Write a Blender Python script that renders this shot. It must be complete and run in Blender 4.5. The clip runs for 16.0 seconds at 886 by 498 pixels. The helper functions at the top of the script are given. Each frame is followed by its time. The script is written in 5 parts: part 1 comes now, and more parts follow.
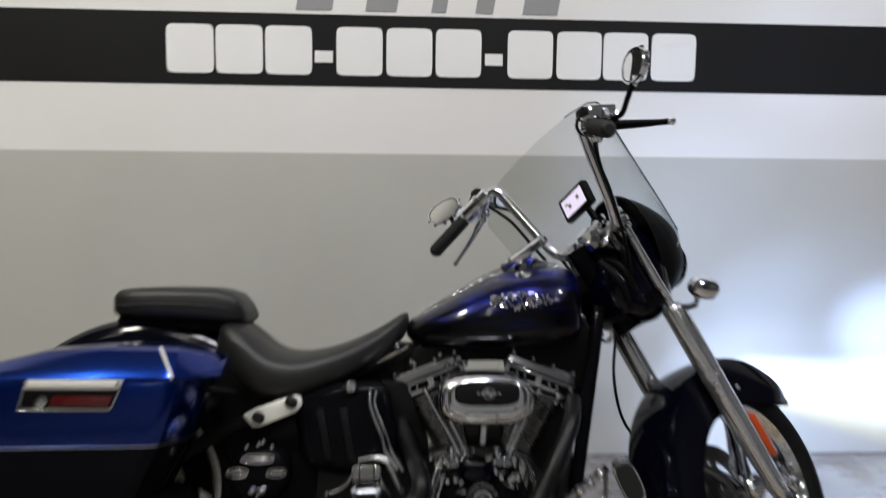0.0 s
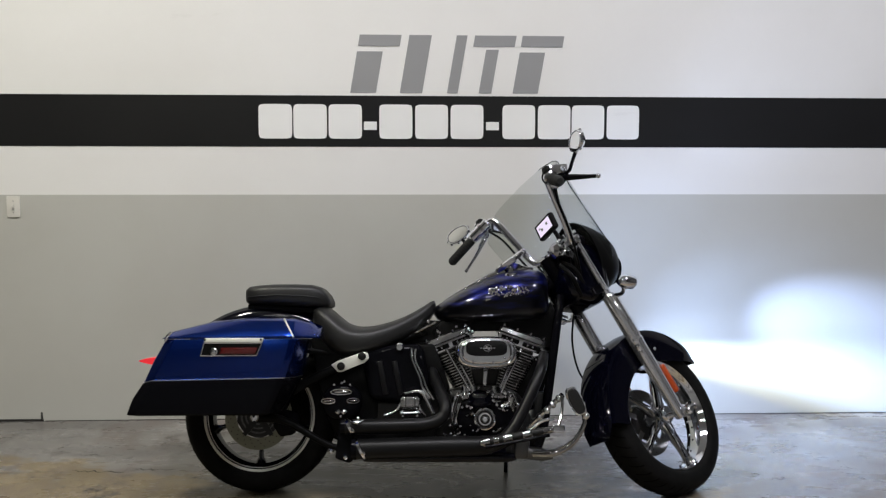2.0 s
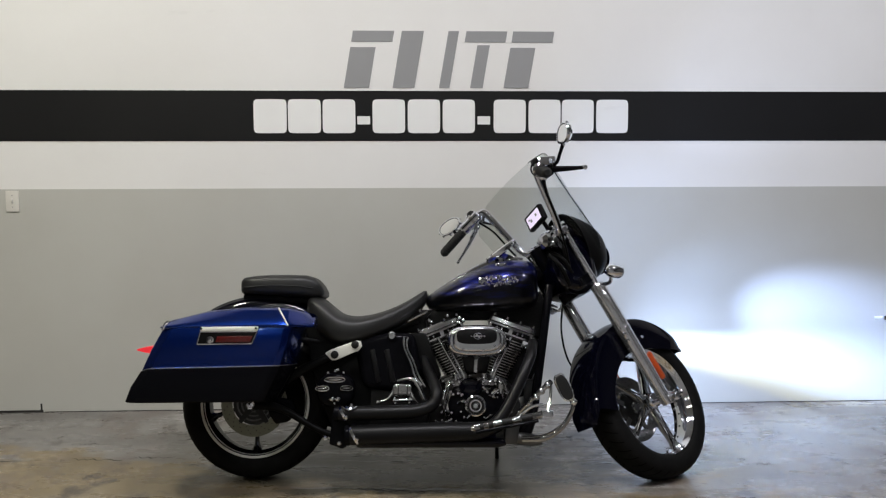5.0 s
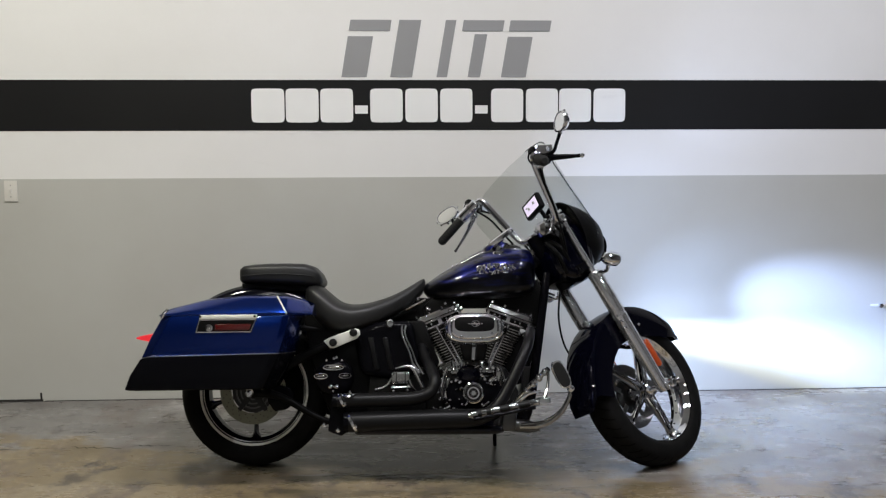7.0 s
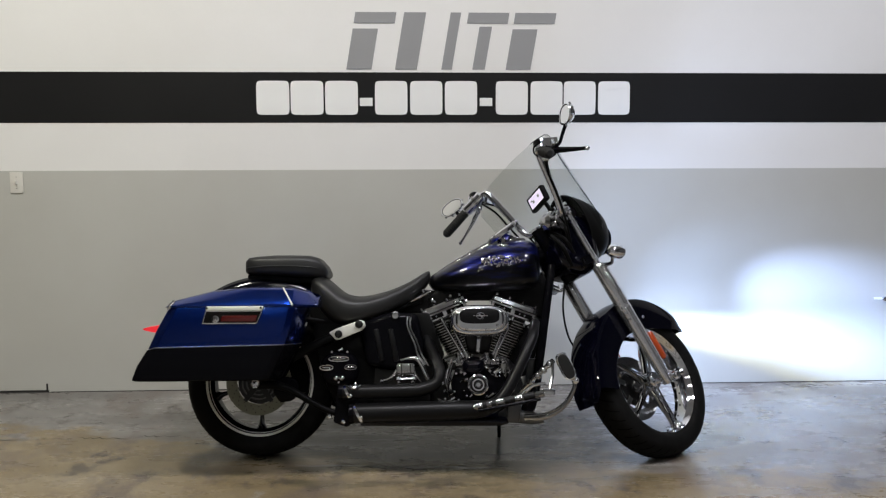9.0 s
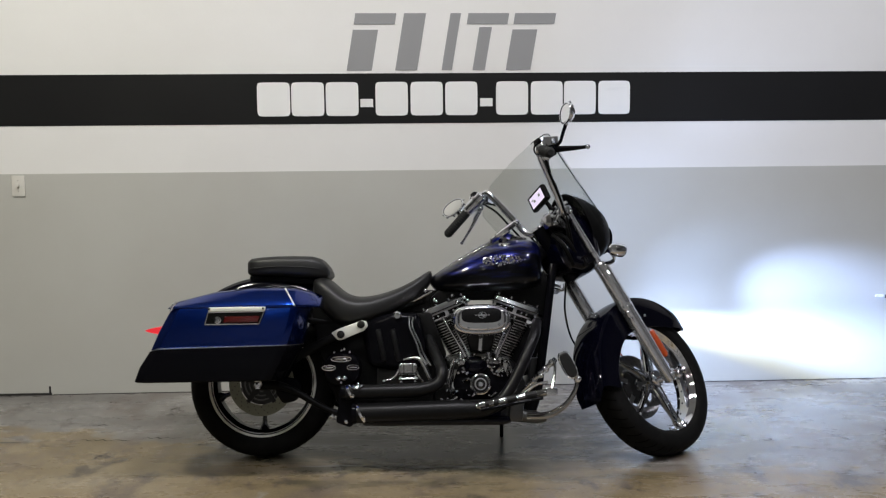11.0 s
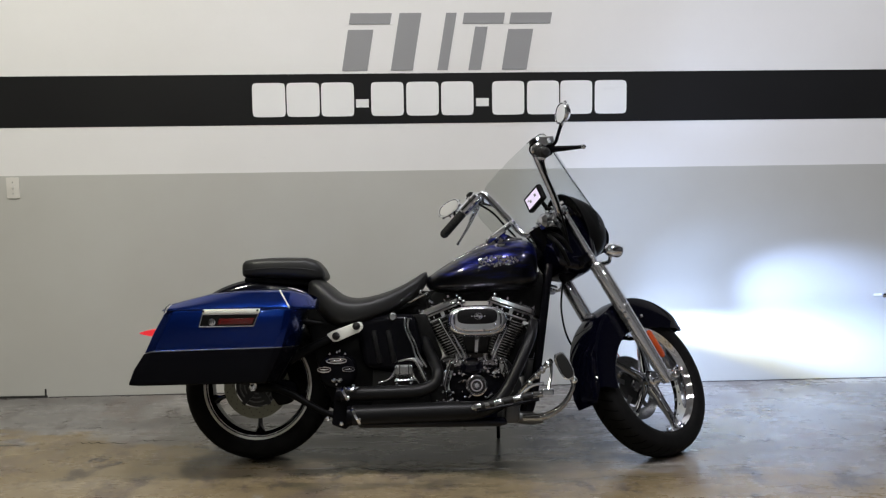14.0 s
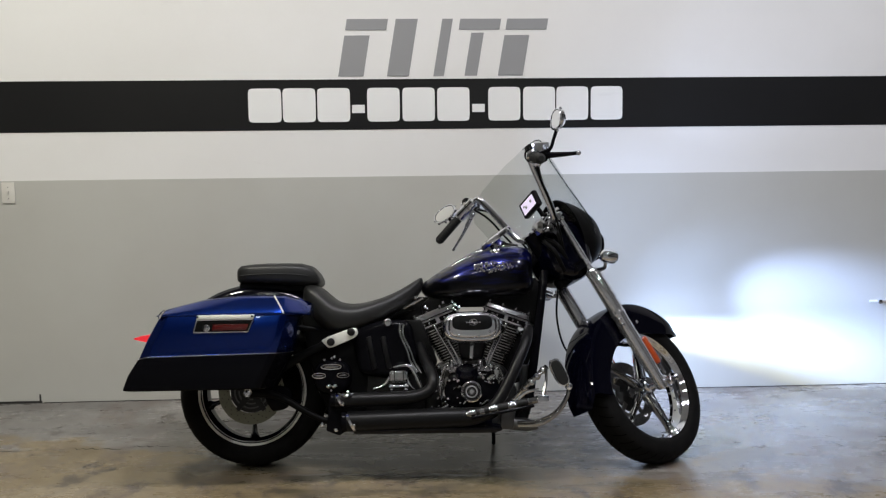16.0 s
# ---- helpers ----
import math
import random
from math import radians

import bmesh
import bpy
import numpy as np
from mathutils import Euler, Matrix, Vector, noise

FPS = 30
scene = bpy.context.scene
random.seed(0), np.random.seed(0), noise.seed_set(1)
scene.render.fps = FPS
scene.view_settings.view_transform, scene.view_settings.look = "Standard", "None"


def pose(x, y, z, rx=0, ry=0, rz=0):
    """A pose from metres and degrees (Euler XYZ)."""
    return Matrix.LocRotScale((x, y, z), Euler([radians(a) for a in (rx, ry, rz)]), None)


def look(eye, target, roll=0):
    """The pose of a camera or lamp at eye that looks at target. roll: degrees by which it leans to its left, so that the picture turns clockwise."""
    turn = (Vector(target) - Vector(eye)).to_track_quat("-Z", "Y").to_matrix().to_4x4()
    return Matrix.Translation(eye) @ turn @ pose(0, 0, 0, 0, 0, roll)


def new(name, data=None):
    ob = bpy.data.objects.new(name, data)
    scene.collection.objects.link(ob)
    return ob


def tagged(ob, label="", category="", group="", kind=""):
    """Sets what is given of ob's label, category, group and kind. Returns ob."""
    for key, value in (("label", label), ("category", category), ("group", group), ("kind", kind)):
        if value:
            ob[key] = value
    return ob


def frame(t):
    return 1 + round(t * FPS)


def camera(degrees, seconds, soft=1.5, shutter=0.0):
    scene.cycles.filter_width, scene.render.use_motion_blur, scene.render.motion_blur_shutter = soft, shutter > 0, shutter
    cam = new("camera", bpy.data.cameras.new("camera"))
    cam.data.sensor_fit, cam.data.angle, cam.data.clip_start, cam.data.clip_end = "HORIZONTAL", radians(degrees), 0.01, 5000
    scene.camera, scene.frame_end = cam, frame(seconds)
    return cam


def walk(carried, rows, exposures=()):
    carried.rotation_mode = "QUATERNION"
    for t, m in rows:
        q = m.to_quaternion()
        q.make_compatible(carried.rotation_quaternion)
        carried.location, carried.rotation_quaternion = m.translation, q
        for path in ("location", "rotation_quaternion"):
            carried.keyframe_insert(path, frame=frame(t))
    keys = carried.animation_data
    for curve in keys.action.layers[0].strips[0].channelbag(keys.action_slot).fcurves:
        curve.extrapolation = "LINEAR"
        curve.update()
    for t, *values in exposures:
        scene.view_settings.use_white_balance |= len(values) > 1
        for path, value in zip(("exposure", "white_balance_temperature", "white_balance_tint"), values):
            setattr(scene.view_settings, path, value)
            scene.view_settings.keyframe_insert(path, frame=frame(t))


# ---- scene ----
cam = camera(53.7, 16.0, soft=1.25, shutter=0.8)
PATH = [
    (0, (0.057, -0.055, 1.242), (0.044, 1.93, 1.006), 0.9),
    (0.1, (0.066, -0.152, 1.267), (0.047, 1.828, 1.004), 1.0),
    (0.2, (0.068, -0.267, 1.276), (0.048, 1.717, 1.033), 1.1),
    (0.3, (0.070, -0.374, 1.283), (0.037, 1.611, 1.058), 1.0),
    (0.4, (0.062, -0.480, 1.270), (0.021, 1.507, 1.066), 0.8),
    (0.5, (0.046, -0.573, 1.266), (0.001, 1.414, 1.051), 0.6),
    (1, (0.045, -0.928, 1.293), (0.026, 1.065, 1.131), 1.1),
    (1.5, (0.018, -1.166, 1.288), (0.006, 0.826, 1.106), 0.8),
    (2, (0.061, -1.327, 1.303), (0.017, 0.665, 1.137), 0.2),
    (2.5, (0.08, -1.399, 1.285), (0.036, 0.593, 1.114), -0.3),
    (3, (0.087, -1.408, 1.281), (0.045, 0.585, 1.12), 0.2),
    (3.5, (0.083, -1.406, 1.282), (0.037, 0.587, 1.122), 0.0),
    (4, (0.093, -1.405, 1.283), (0.045, 0.588, 1.119), 0.2),
    (6.5, (0.085, -1.418, 1.27), (0.061, 0.573, 1.087), -0.4),
    (7, (0.093, -1.423, 1.269), (0.058, 0.568, 1.078), -0.1),
    (7.5, (0.085, -1.426, 1.269), (0.054, 0.564, 1.075), 0.3),
    (8, (0.079, -1.431, 1.258), (0.045, 0.559, 1.061), 0.1),
    (8.5, (0.083, -1.432, 1.263), (0.043, 0.556, 1.055), 0.2),
    (9, (0.079, -1.434, 1.267), (0.04, 0.555, 1.06), -0.0),
    (11.5, (0.078, -1.441, 1.257), (0.036, 0.549, 1.055), -0.4),
    (12, (0.081, -1.435, 1.276), (0.039, 0.555, 1.075), -0.3),
    (12.5, (0.077, -1.44, 1.262), (0.037, 0.551, 1.076), -0.5),
    (13, (0.089, -1.431, 1.26), (0.049, 0.558, 1.059), -0.4),
    (13.5, (0.098, -1.424, 1.263), (0.058, 0.564, 1.052), -0.4),
    (14, (0.095, -1.423, 1.261), (0.054, 0.566, 1.058), -0.6),
    (14.5, (0.103, -1.423, 1.259), (0.065, 0.567, 1.064), -0.7),
    (15, (0.111, -1.428, 1.257), (0.068, 0.561, 1.052), -0.5),
    (15.5, (0.113, -1.431, 1.257), (0.08, 0.56, 1.069), -0.3),
    (16, (0.108, -1.42, 1.265), (0.071, 0.571, 1.073), -0.5),
]
walk(cam, [(t, look(eye, target, roll)) for t, eye, target, roll in PATH])

# ---- plan: the motorcycle leans on its side stand in front of a wall that runs slightly askew to it ----
WALL = Matrix.Translation((0, 3.335, 0)) @ pose(0, 0, 0, 0, 0, 4.2)
PAINT = WALL @ pose(0, 0, 0, 0, -0.17, 0)
BIKE = Matrix.Translation((-0.7753, 2.1842, 0.0087)) @ pose(0, 0, 0, 0, 0, 2.256) @ pose(0, 0, 0, 0, -0.279, 0) @ pose(0, 0, 0, -10.61, 0, 0) @ Matrix.Scale(0.9912, 4)
RAKE, STEER = radians(32.3), radians(33.4)
HEAD = Vector((1.27, 0.0, 0.90))
AXIS = Vector((-math.sin(RAKE), 0, math.cos(RAKE)))
FORK = Matrix.Translation(HEAD) @ Matrix.Rotation(STEER, 4, AXIS) @ Matrix.Translation(-HEAD)

# ---- light ----
world = bpy.data.worlds.new("world")
scene.world = world
world.use_nodes = True
world.node_tree.nodes["Background"].inputs[0].default_value = (0.55, 0.55, 0.6, 1)
world.node_tree.nodes["Background"].inputs[1].default_value = 0.055
scene.view_settings.exposure = 0.0


def area_lamp(name, m, sx, sy, watts, colour):
    d = bpy.data.lights.new(name, "AREA")
    d.shape, d.size, d.size_y, d.energy, d.color = "RECTANGLE", sx, sy, watts, colour
    ob = new(name, d)
    ob.matrix_world = m
    return ob


def spot_lamp(name, m, watts, colour, degrees, blend, radius):
    d = bpy.data.lights.new(name, "SPOT")
    d.energy, d.color, d.spot_size, d.spot_blend, d.shadow_soft_size = watts, colour, radians(degrees), blend, radius
    ob = new(name, d)
    ob.matrix_world = m
    return ob


# rows of compact lamps under the roof
for x, y, watts, colour in ((-2.4, 0.4, 130, (0.985, 0.96, 0.825)), (-0.3, 0.7, 37, (0.985, 0.965, 1.0)), (0.3, 0.7, 37, (0.975, 0.96, 1.06)), (2.7, 0.7, 92, (0.945, 0.94, 1.0)),
                            (-3.2, -1.6, 13, (0.97, 0.96, 0.84)), (-1.1, -1.6, 15, (0.97, 0.96, 0.88)), (1.1, -1.6, 15, (0.95, 0.97, 1.0)), (3.2, -1.6, 13, (0.95, 0.97, 1.0)), (-1.6, -4.4, 17, (0.97, 0.96, 0.9)), (1.6, -4.4, 17, (0.95, 0.97, 1.0))):
    area_lamp("ceiling_lamp", look((x, y, 4.4), (x, y + 0.4, 0)), 0.5 if y > 0 else 0.6, 0.3 if y > 0 else 0.08, watts, colour)
# the lit headlamp: a flat low beam and a round main beam
LAMP = BIKE @ FORK @ Matrix.Translation((1.50, 0, 0.95))


def beam(side, up):
    """A lamp in the headlamp that shines that many degrees to the left and up."""
    way = Vector((math.cos(radians(side)), math.sin(radians(side)), math.tan(radians(up))))
    q = way.to_track_quat("-Z", "Y").to_matrix().to_4x4()
    return LAMP @ q


spot_lamp("low_beam", beam(18, -11), 620, (0.50, 0.70, 1.09), 58, 0.95, 0.0022)
spot_lamp("low_beam_edge", Matrix.Translation((0, 0, 0.0032)) @ beam(18, -11), 140, (0.92, 0.84, 0.2), 58, 0.9, 0.001)
spot_lamp("main_beam", LAMP @ Matrix.Translation((0.10, 0, 0.02)) @ (LAMP.inverted() @ beam(6.0, -6)), 520, (0.44, 0.61, 1.08), 28.5, 1.0, 0.035)
spot_lamp("main_beam_spread", LAMP @ Matrix.Translation((0.10, 0, 0.02)) @ (LAMP.inverted() @ beam(16, -15)), 58, (0.40, 0.60, 1.08), 76, 1.0, 0.02)
spot_lamp("stray_beam", LAMP @ Matrix.Translation((0.10, 0, 0.04)) @ (LAMP.inverted() @ beam(-14, 44)), 16, (0.6, 0.70, 1.0), 40, 0.7, 0.02)
spot_lamp("foreground_beam", LAMP @ Matrix.Translation((0.10, 0, -0.02)) @ (LAMP.inverted() @ beam(30, -23)), 100, (0.52, 0.66, 1.02), 64, 1.0, 0.02)
glow = area_lamp("lens_glow", LAMP @ Matrix.Translation((0.102, 0, 0.0)) @ (LAMP.inverted() @ beam(0, 0)), 0.11, 0.11, 8.0, (0.50, 0.67, 1.10))
glow.data.shape = "DISK"



# ---- materials ----
def material(name, colour, rough=0.5, metal=0.0, coat=0.0, spec=0.5):
    m = bpy.data.materials.new(name)
    m.use_nodes = True
    b = m.node_tree.nodes["Principled BSDF"]
    b.inputs["Base Color"].default_value = (*colour, 1)
    b.inputs["Roughness"].default_value = rough
    b.inputs["Metallic"].default_value = metal
    b.inputs["Coat Weight"].default_value = coat
    b.inputs["Coat Roughness"].default_value = 0.04
    b.inputs["Specular IOR Level"].default_value = spec
    return m


def node(m, kind, **inputs):
    n = m.node_tree.nodes.new(kind)
    for k, v in inputs.items():
        n.inputs[k.replace("_", " ")].default_value = v
    return n


def link(m, a, b):
    m.node_tree.links.new(a, b)


def coords(m, scale=(1, 1, 1), kind="Object"):
    t = m.node_tree.nodes.new("ShaderNodeTexCoord")
    p = m.node_tree.nodes.new("ShaderNodeMapping")
    p.inputs["Scale"].default_value = scale
    link(m, t.outputs[kind], p.inputs["Vector"])
    return p.outputs["Vector"]


def noise_of(m, scale, detail=4, rough=0.55, stretch=(1, 1, 1)):
    n = node(m, "ShaderNodeTexNoise", Scale=scale, Detail=detail, Roughness=rough)
    link(m, coords(m, stretch), n.inputs["Vector"])
    return n.outputs["Fac"]


def ramp(m, fac, stops):
    r = m.node_tree.nodes.new("ShaderNodeValToRGB")
    e = r.color_ramp.elements
    while len(e) < len(stops):
        e.new(0.5)
    for i, (p, c) in enumerate(stops):
        e[i].position, e[i].color = p, (*c, 1)
    link(m, fac, r.inputs["Fac"])
    return r.outputs["Color"]


def mix(m, fac, a, b, mode="MIX"):
    n = m.node_tree.nodes.new("ShaderNodeMix")
    n.data_type, n.blend_type = "RGBA", mode
    for sock, v in ((n.inputs[0], fac), (n.inputs[6], a), (n.inputs[7], b)):
        if isinstance(v, (int, float)):
            sock.default_value = v
        elif isinstance(v, tuple):
            sock.default_value = (*v, 1)
        else:
            link(m, v, sock)
    return n.outputs[2]


def shader(m):
    return m.node_tree.nodes["Principled BSDF"]


def relief(m, fac, strength, distance):
    b = node(m, "ShaderNodeBump", Strength=strength, Distance=distance)
    link(m, fac, b.inputs["Height"])
    link(m, b.outputs["Normal"], shader(m).inputs["Normal"])


def rough_by(m, fac, low, high):
    g = m.node_tree.nodes.new("ShaderNodeMapRange")
    g.inputs["To Min"].default_value, g.inputs["To Max"].default_value = low, high
    link(m, fac, g.inputs["Value"])
    link(m, g.outputs["Result"], shader(m).inputs["Roughness"])


def painted_wall(name, colour, dirt):
    m = material(name, colour, 0.55)
    big = noise_of(m, 1.3, 5, 0.6)
    c = mix(m, ramp(m, big, [(0.35, (0, 0, 0)), (0.75, (1, 1, 1))]), colour, dirt)
    scuff = noise_of(m, 5, 6, 0.7, (0.35, 1, 1.6))
    c = mix(m, ramp(m, scuff, [(0.66, (0, 0, 0)), (0.80, (0.5, 0.5, 0.5))]), c, tuple(0.82 * v for v in dirt))
    link(m, c, shader(m).inputs["Base Color"])
    relief(m, noise_of(m, 160, 3), 0.12, 0.002)
    rough_by(m, noise_of(m, 3), 0.42, 0.62)
    return m


def concrete():
    """Sealed concrete: a grey strip along the wall, tan worn slabs before it, dark spots and pale scrapes."""
    m = material("sealed_concrete", (0.22, 0.2, 0.18), 0.3)
    sep = m.node_tree.nodes.new("ShaderNodeSeparateXYZ")
    link(m, coords(m), sep.inputs[0])

    def add(a, b, k):
        n = m.node_tree.nodes.new("ShaderNodeMath")
        n.operation = "MULTIPLY_ADD"
        link(m, a, n.inputs[0])
        n.inputs[1].default_value = k
        if isinstance(b, float):
            n.inputs[2].default_value = b
        else:
            link(m, b, n.inputs[2])
        return n.outputs[0]

    tan = ramp(m, noise_of(m, 1.6, 7, 0.62, (0.7, 1.2, 1)), [(0.32, (0.14, 0.106, 0.058)), (0.52, (0.225, 0.176, 0.106)), (0.72, (0.285, 0.24, 0.17))])
    grey = ramp(m, noise_of(m, 1.9, 7, 0.62, (0.6, 1.4, 1)), [(0.34, (0.145, 0.137, 0.131)), (0.52, (0.205, 0.195, 0.184)), (0.68, (0.28, 0.265, 0.248))])
    edge = add(sep.outputs[1], 0.0, 1.0)
    edge = add(sep.outputs[0], edge, 0.10)
    edge = add(noise_of(m, 1.4, 8, 0.66, (0.7, 1.5, 1)), edge, 2.2)
    where = m.node_tree.nodes.new("ShaderNodeMapRange")
    where.inputs["From Min"].default_value, where.inputs["From Max"].default_value = 3.26, 3.36
    link(m, edge, where.inputs["Value"])
    c = mix(m, where.outputs["Result"], tan, grey)
    # greyer again towards the middle of the hall
    inner = m.node_tree.nodes.new("ShaderNodeMapRange")
    inner.inputs["From Min"].default_value, inner.inputs["From Max"].default_value = 2.6, 2.2
    link(m, edge, inner.inputs["Value"])
    c = mix(m, inner.outputs["Result"], c, grey)
    spots = ramp(m, noise_of(m, 4.5, 9, 0.74, (1.0, 0.75, 1)), [(0.54, (0, 0, 0)), (0.61, (0.8, 0.8, 0.8))])
    c = mix(m, spots, c, (0.06, 0.05, 0.045))
    rusty = ramp(m, noise_of(m, 3.4, 9, 0.75, (1.0, 0.6, 1)), [(0.50, (0, 0, 0)), (0.59, (0.6, 0.6, 0.6))])
    c = mix(m, rusty, c, (0.135, 0.105, 0.09))
    # oil stains under the motorcycle, with its floor shadow painted into the same blot
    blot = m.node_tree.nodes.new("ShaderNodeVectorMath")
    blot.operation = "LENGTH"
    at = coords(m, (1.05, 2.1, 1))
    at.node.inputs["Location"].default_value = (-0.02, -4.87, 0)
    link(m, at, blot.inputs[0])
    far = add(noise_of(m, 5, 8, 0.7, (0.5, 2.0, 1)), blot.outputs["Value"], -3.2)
    oily_shade = m.node_tree.nodes.new("ShaderNodeMapRange")
    oily_shade.inputs["From Min"].default_value, oily_shade.inputs["From Max"].default_value = -0.5, -1.0
    oily_shade.inputs["To Max"].default_value = 0.8
    link(m, far, oily_shade.inputs["Value"])
    c = mix(m, oily_shade.outputs["Result"], c, (0.058, 0.055, 0.036))
    pale = ramp(m, noise_of(m, 7, 9, 0.72, (0.9, 0.7, 1)), [(0.61, (0, 0, 0)), (0.67, (0.55, 0.55, 0.55))])
    c = mix(m, pale, c, (0.30, 0.285, 0.26))
    grit = ramp(m, noise_of(m, 110, 5, 0.65), [(0.3, (0.75, 0.75, 0.75)), (0.7, (1.15, 1.15, 1.15))])
    c = mix(m, 1.0, c, grit, "MULTIPLY")
    link(m, c, shader(m).inputs["Base Color"])
    rough_by(m, noise_of(m, 4, 7, 0.68, (0.6, 1.4, 1)), 0.14, 0.42)
    shader(m).inputs["Specular IOR Level"].default_value = 0.6
    relief(m, noise_of(m, 16, 9, 0.72), 0.22, 0.005)
    return m


def metal(name, colour, rough, wear=0.05, scale=30):
    m = material(name, colour, rough, 1.0)
    rough_by(m, noise_of(m, scale, 4), max(0.02, rough - wear), rough + wear)
    return m


def gloss_paint(name, colour, metallic=0.0, rough=0.25, flake=None):
    m = material(name, colour, rough, metallic, 1.0, 0.0)
    if flake:
        f = ramp(m, noise_of(m, 900, 2), [(0.4, colour), (0.75, flake)])
        link(m, f, shader(m).inputs["Base Color"])
    return m


def flamed_paint():
    """Black lacquer with long candy-blue licks."""
    m = material("flamed_lacquer", (0.01, 0.02, 0.2), 0.3, 0.85, 0.55)
    lick = noise_of(m, 7, 5, 0.62, (0.55, 1, 3.2))
    c = ramp(m, lick, [(0.44, (0.0015, 0.0015, 0.006)), (0.56, (0.004, 0.008, 0.12)), (0.78, (0.012, 0.035, 0.5))])
    # the licks thin out to plain black low on the flanks
    sep = m.node_tree.nodes.new("ShaderNodeSeparateXYZ")
    link(m, coords(m), sep.inputs[0])
    low = m.node_tree.nodes.new("ShaderNodeMath")
    low.operation = "MULTIPLY_ADD"
    low.inputs[1].default_value = 0.10
    link(m, noise_of(m, 11, 6, 0.65, (0.4, 1, 2.0)), low.inputs[0])
    link(m, sep.outputs[2], low.inputs[2])
    up = m.node_tree.nodes.new("ShaderNodeMapRange")
    up.inputs["From Min"].default_value, up.inputs["From Max"].default_value = 0.795, 0.865
    link(m, low.outputs[0], up.inputs["Value"])
    c = mix(m, up.outputs["Result"], (0.0015, 0.0015, 0.004), c)
    link(m, c, shader(m).inputs["Base Color"])
    return m


def leather():
    m = material("black_leather", (0.009, 0.009, 0.009), 0.42, spec=0.4)
    g = noise_of(m, 260, 4, 0.6)
    relief(m, g, 0.35, 0.001)
    rough_by(m, noise_of(m, 12, 4), 0.34, 0.52)
    return m


def rubber():
    m = material("tyre_rubber", (0.012, 0.012, 0.012), 0.72, spec=0.12)
    c = ramp(m, noise_of(m, 30, 5), [(0.35, (0.0022, 0.0022, 0.0022)), (0.75, (0.0055, 0.0054, 0.0052))])
    link(m, c, shader(m).inputs["Base Color"])
    return m


def clear_pane(name, tint):
    """A clear sheet: seen through, with gloss that grows towards grazing views."""
    m = bpy.data.materials.new(name)
    m.use_nodes = True
    t = m.node_tree
    t.nodes.clear()
    out, mixer = t.nodes.new("ShaderNodeOutputMaterial"), t.nodes.new("ShaderNodeMixShader")
    see, shine, edge = t.nodes.new("ShaderNodeBsdfTransparent"), t.nodes.new("ShaderNodeBsdfGlossy"), t.nodes.new("ShaderNodeLayerWeight")
    power, scale = t.nodes.new("ShaderNodeMath"), t.nodes.new("ShaderNodeMath")
    see.inputs[0].default_value, shine.inputs["Roughness"].default_value = (*tint, 1), 0.03
    edge.inputs["Blend"].default_value = 0.5
    power.operation, power.inputs[1].default_value = "POWER", 5
    scale.operation, scale.inputs[1].default_value, scale.inputs[2].default_value = "MULTIPLY_ADD", 0.5, 0.025
    for a, b in ((edge.outputs["Facing"], power.inputs[0]), (power.outputs[0], scale.inputs[0]), (scale.outputs[0], mixer.inputs[0]), (see.outputs[0], mixer.inputs[1]), (shine.outputs[0], mixer.inputs[2]), (mixer.outputs[0], out.inputs[0])):
        t.links.new(a, b)
    return m


def glowing(name, colour, strength):
    m = material(name, (0.02, 0.02, 0.02), 0.2)
    shader(m).inputs["Emission Color"].default_value = (*colour, 1)
    shader(m).inputs["Emission Strength"].default_value = strength
    return m


WHITE = painted_wall("white_wall_paint", (0.762, 0.755, 0.738), (0.722, 0.712, 0.69))
GREY = painted_wall("grey_wall_paint", (0.480, 0.478, 0.442), (0.442, 0.434, 0.395))
BLACK_BAND = painted_wall("black_wall_paint", (0.0085, 0.0085, 0.009), (0.011, 0.011, 0.011))
shader(BLACK_BAND).inputs["Specular IOR Level"].default_value = 0.18
SIGN_GREY = painted_wall("grey_sign_paint", (0.27, 0.27, 0.275), (0.25, 0.25, 0.255))
SIGN_WHITE = painted_wall("white_sign_paint", (0.80, 0.80, 0.79), (0.75, 0.75, 0.74))
ROOM = painted_wall("dull_room_paint", (0.05, 0.05, 0.05), (0.042, 0.042, 0.042))
SOUTH = painted_wall("pale_room_paint", (0.5, 0.5, 0.49), (0.44, 0.44, 0.43))
ROOF = painted_wall("roof_paint", (0.45, 0.45, 0.445), (0.39, 0.39, 0.385))
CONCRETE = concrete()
PLASTIC = material("ivory_plastic", (0.64, 0.62, 0.57), 0.35)
GAP = material("dark_gap", (0.015, 0.014, 0.013), 0.8)
CHROME = metal("chrome", (0.86, 0.88, 0.92), 0.045, 0.025)
TREAD = material("tread_shadow_gap", (0.0012, 0.0012, 0.0012), 0.9, spec=0.05)
DARK_CHROME = metal("dark_chrome", (0.42, 0.42, 0.43), 0.09, 0.04)
DULL_CHROME = metal("dulled_chrome", (0.55, 0.55, 0.55), 0.2, 0.06)
BAR_CHROME = metal("bright_bar_chrome", (0.84, 0.85, 0.89), 0.08, 0.03)
POLISHED = metal("polished_alloy", (0.82, 0.84, 0.88), 0.14, 0.05)
SLIDER = material("polished_fork_alloy", (0.70, 0.71, 0.74), 0.22, 0.88)
rough_by(SLIDER, noise_of(SLIDER, 25, 4), 0.06, 0.14)
NICKEL = material("satin_nickel", (0.75, 0.75, 0.69), 0.3, 0.25)
ALLOY = metal("cast_alloy", (0.34, 0.34, 0.33), 0.38, 0.1, 60)
DARK_ALLOY = metal("dark_cast_alloy", (0.12, 0.12, 0.12), 0.35, 0.1, 60)
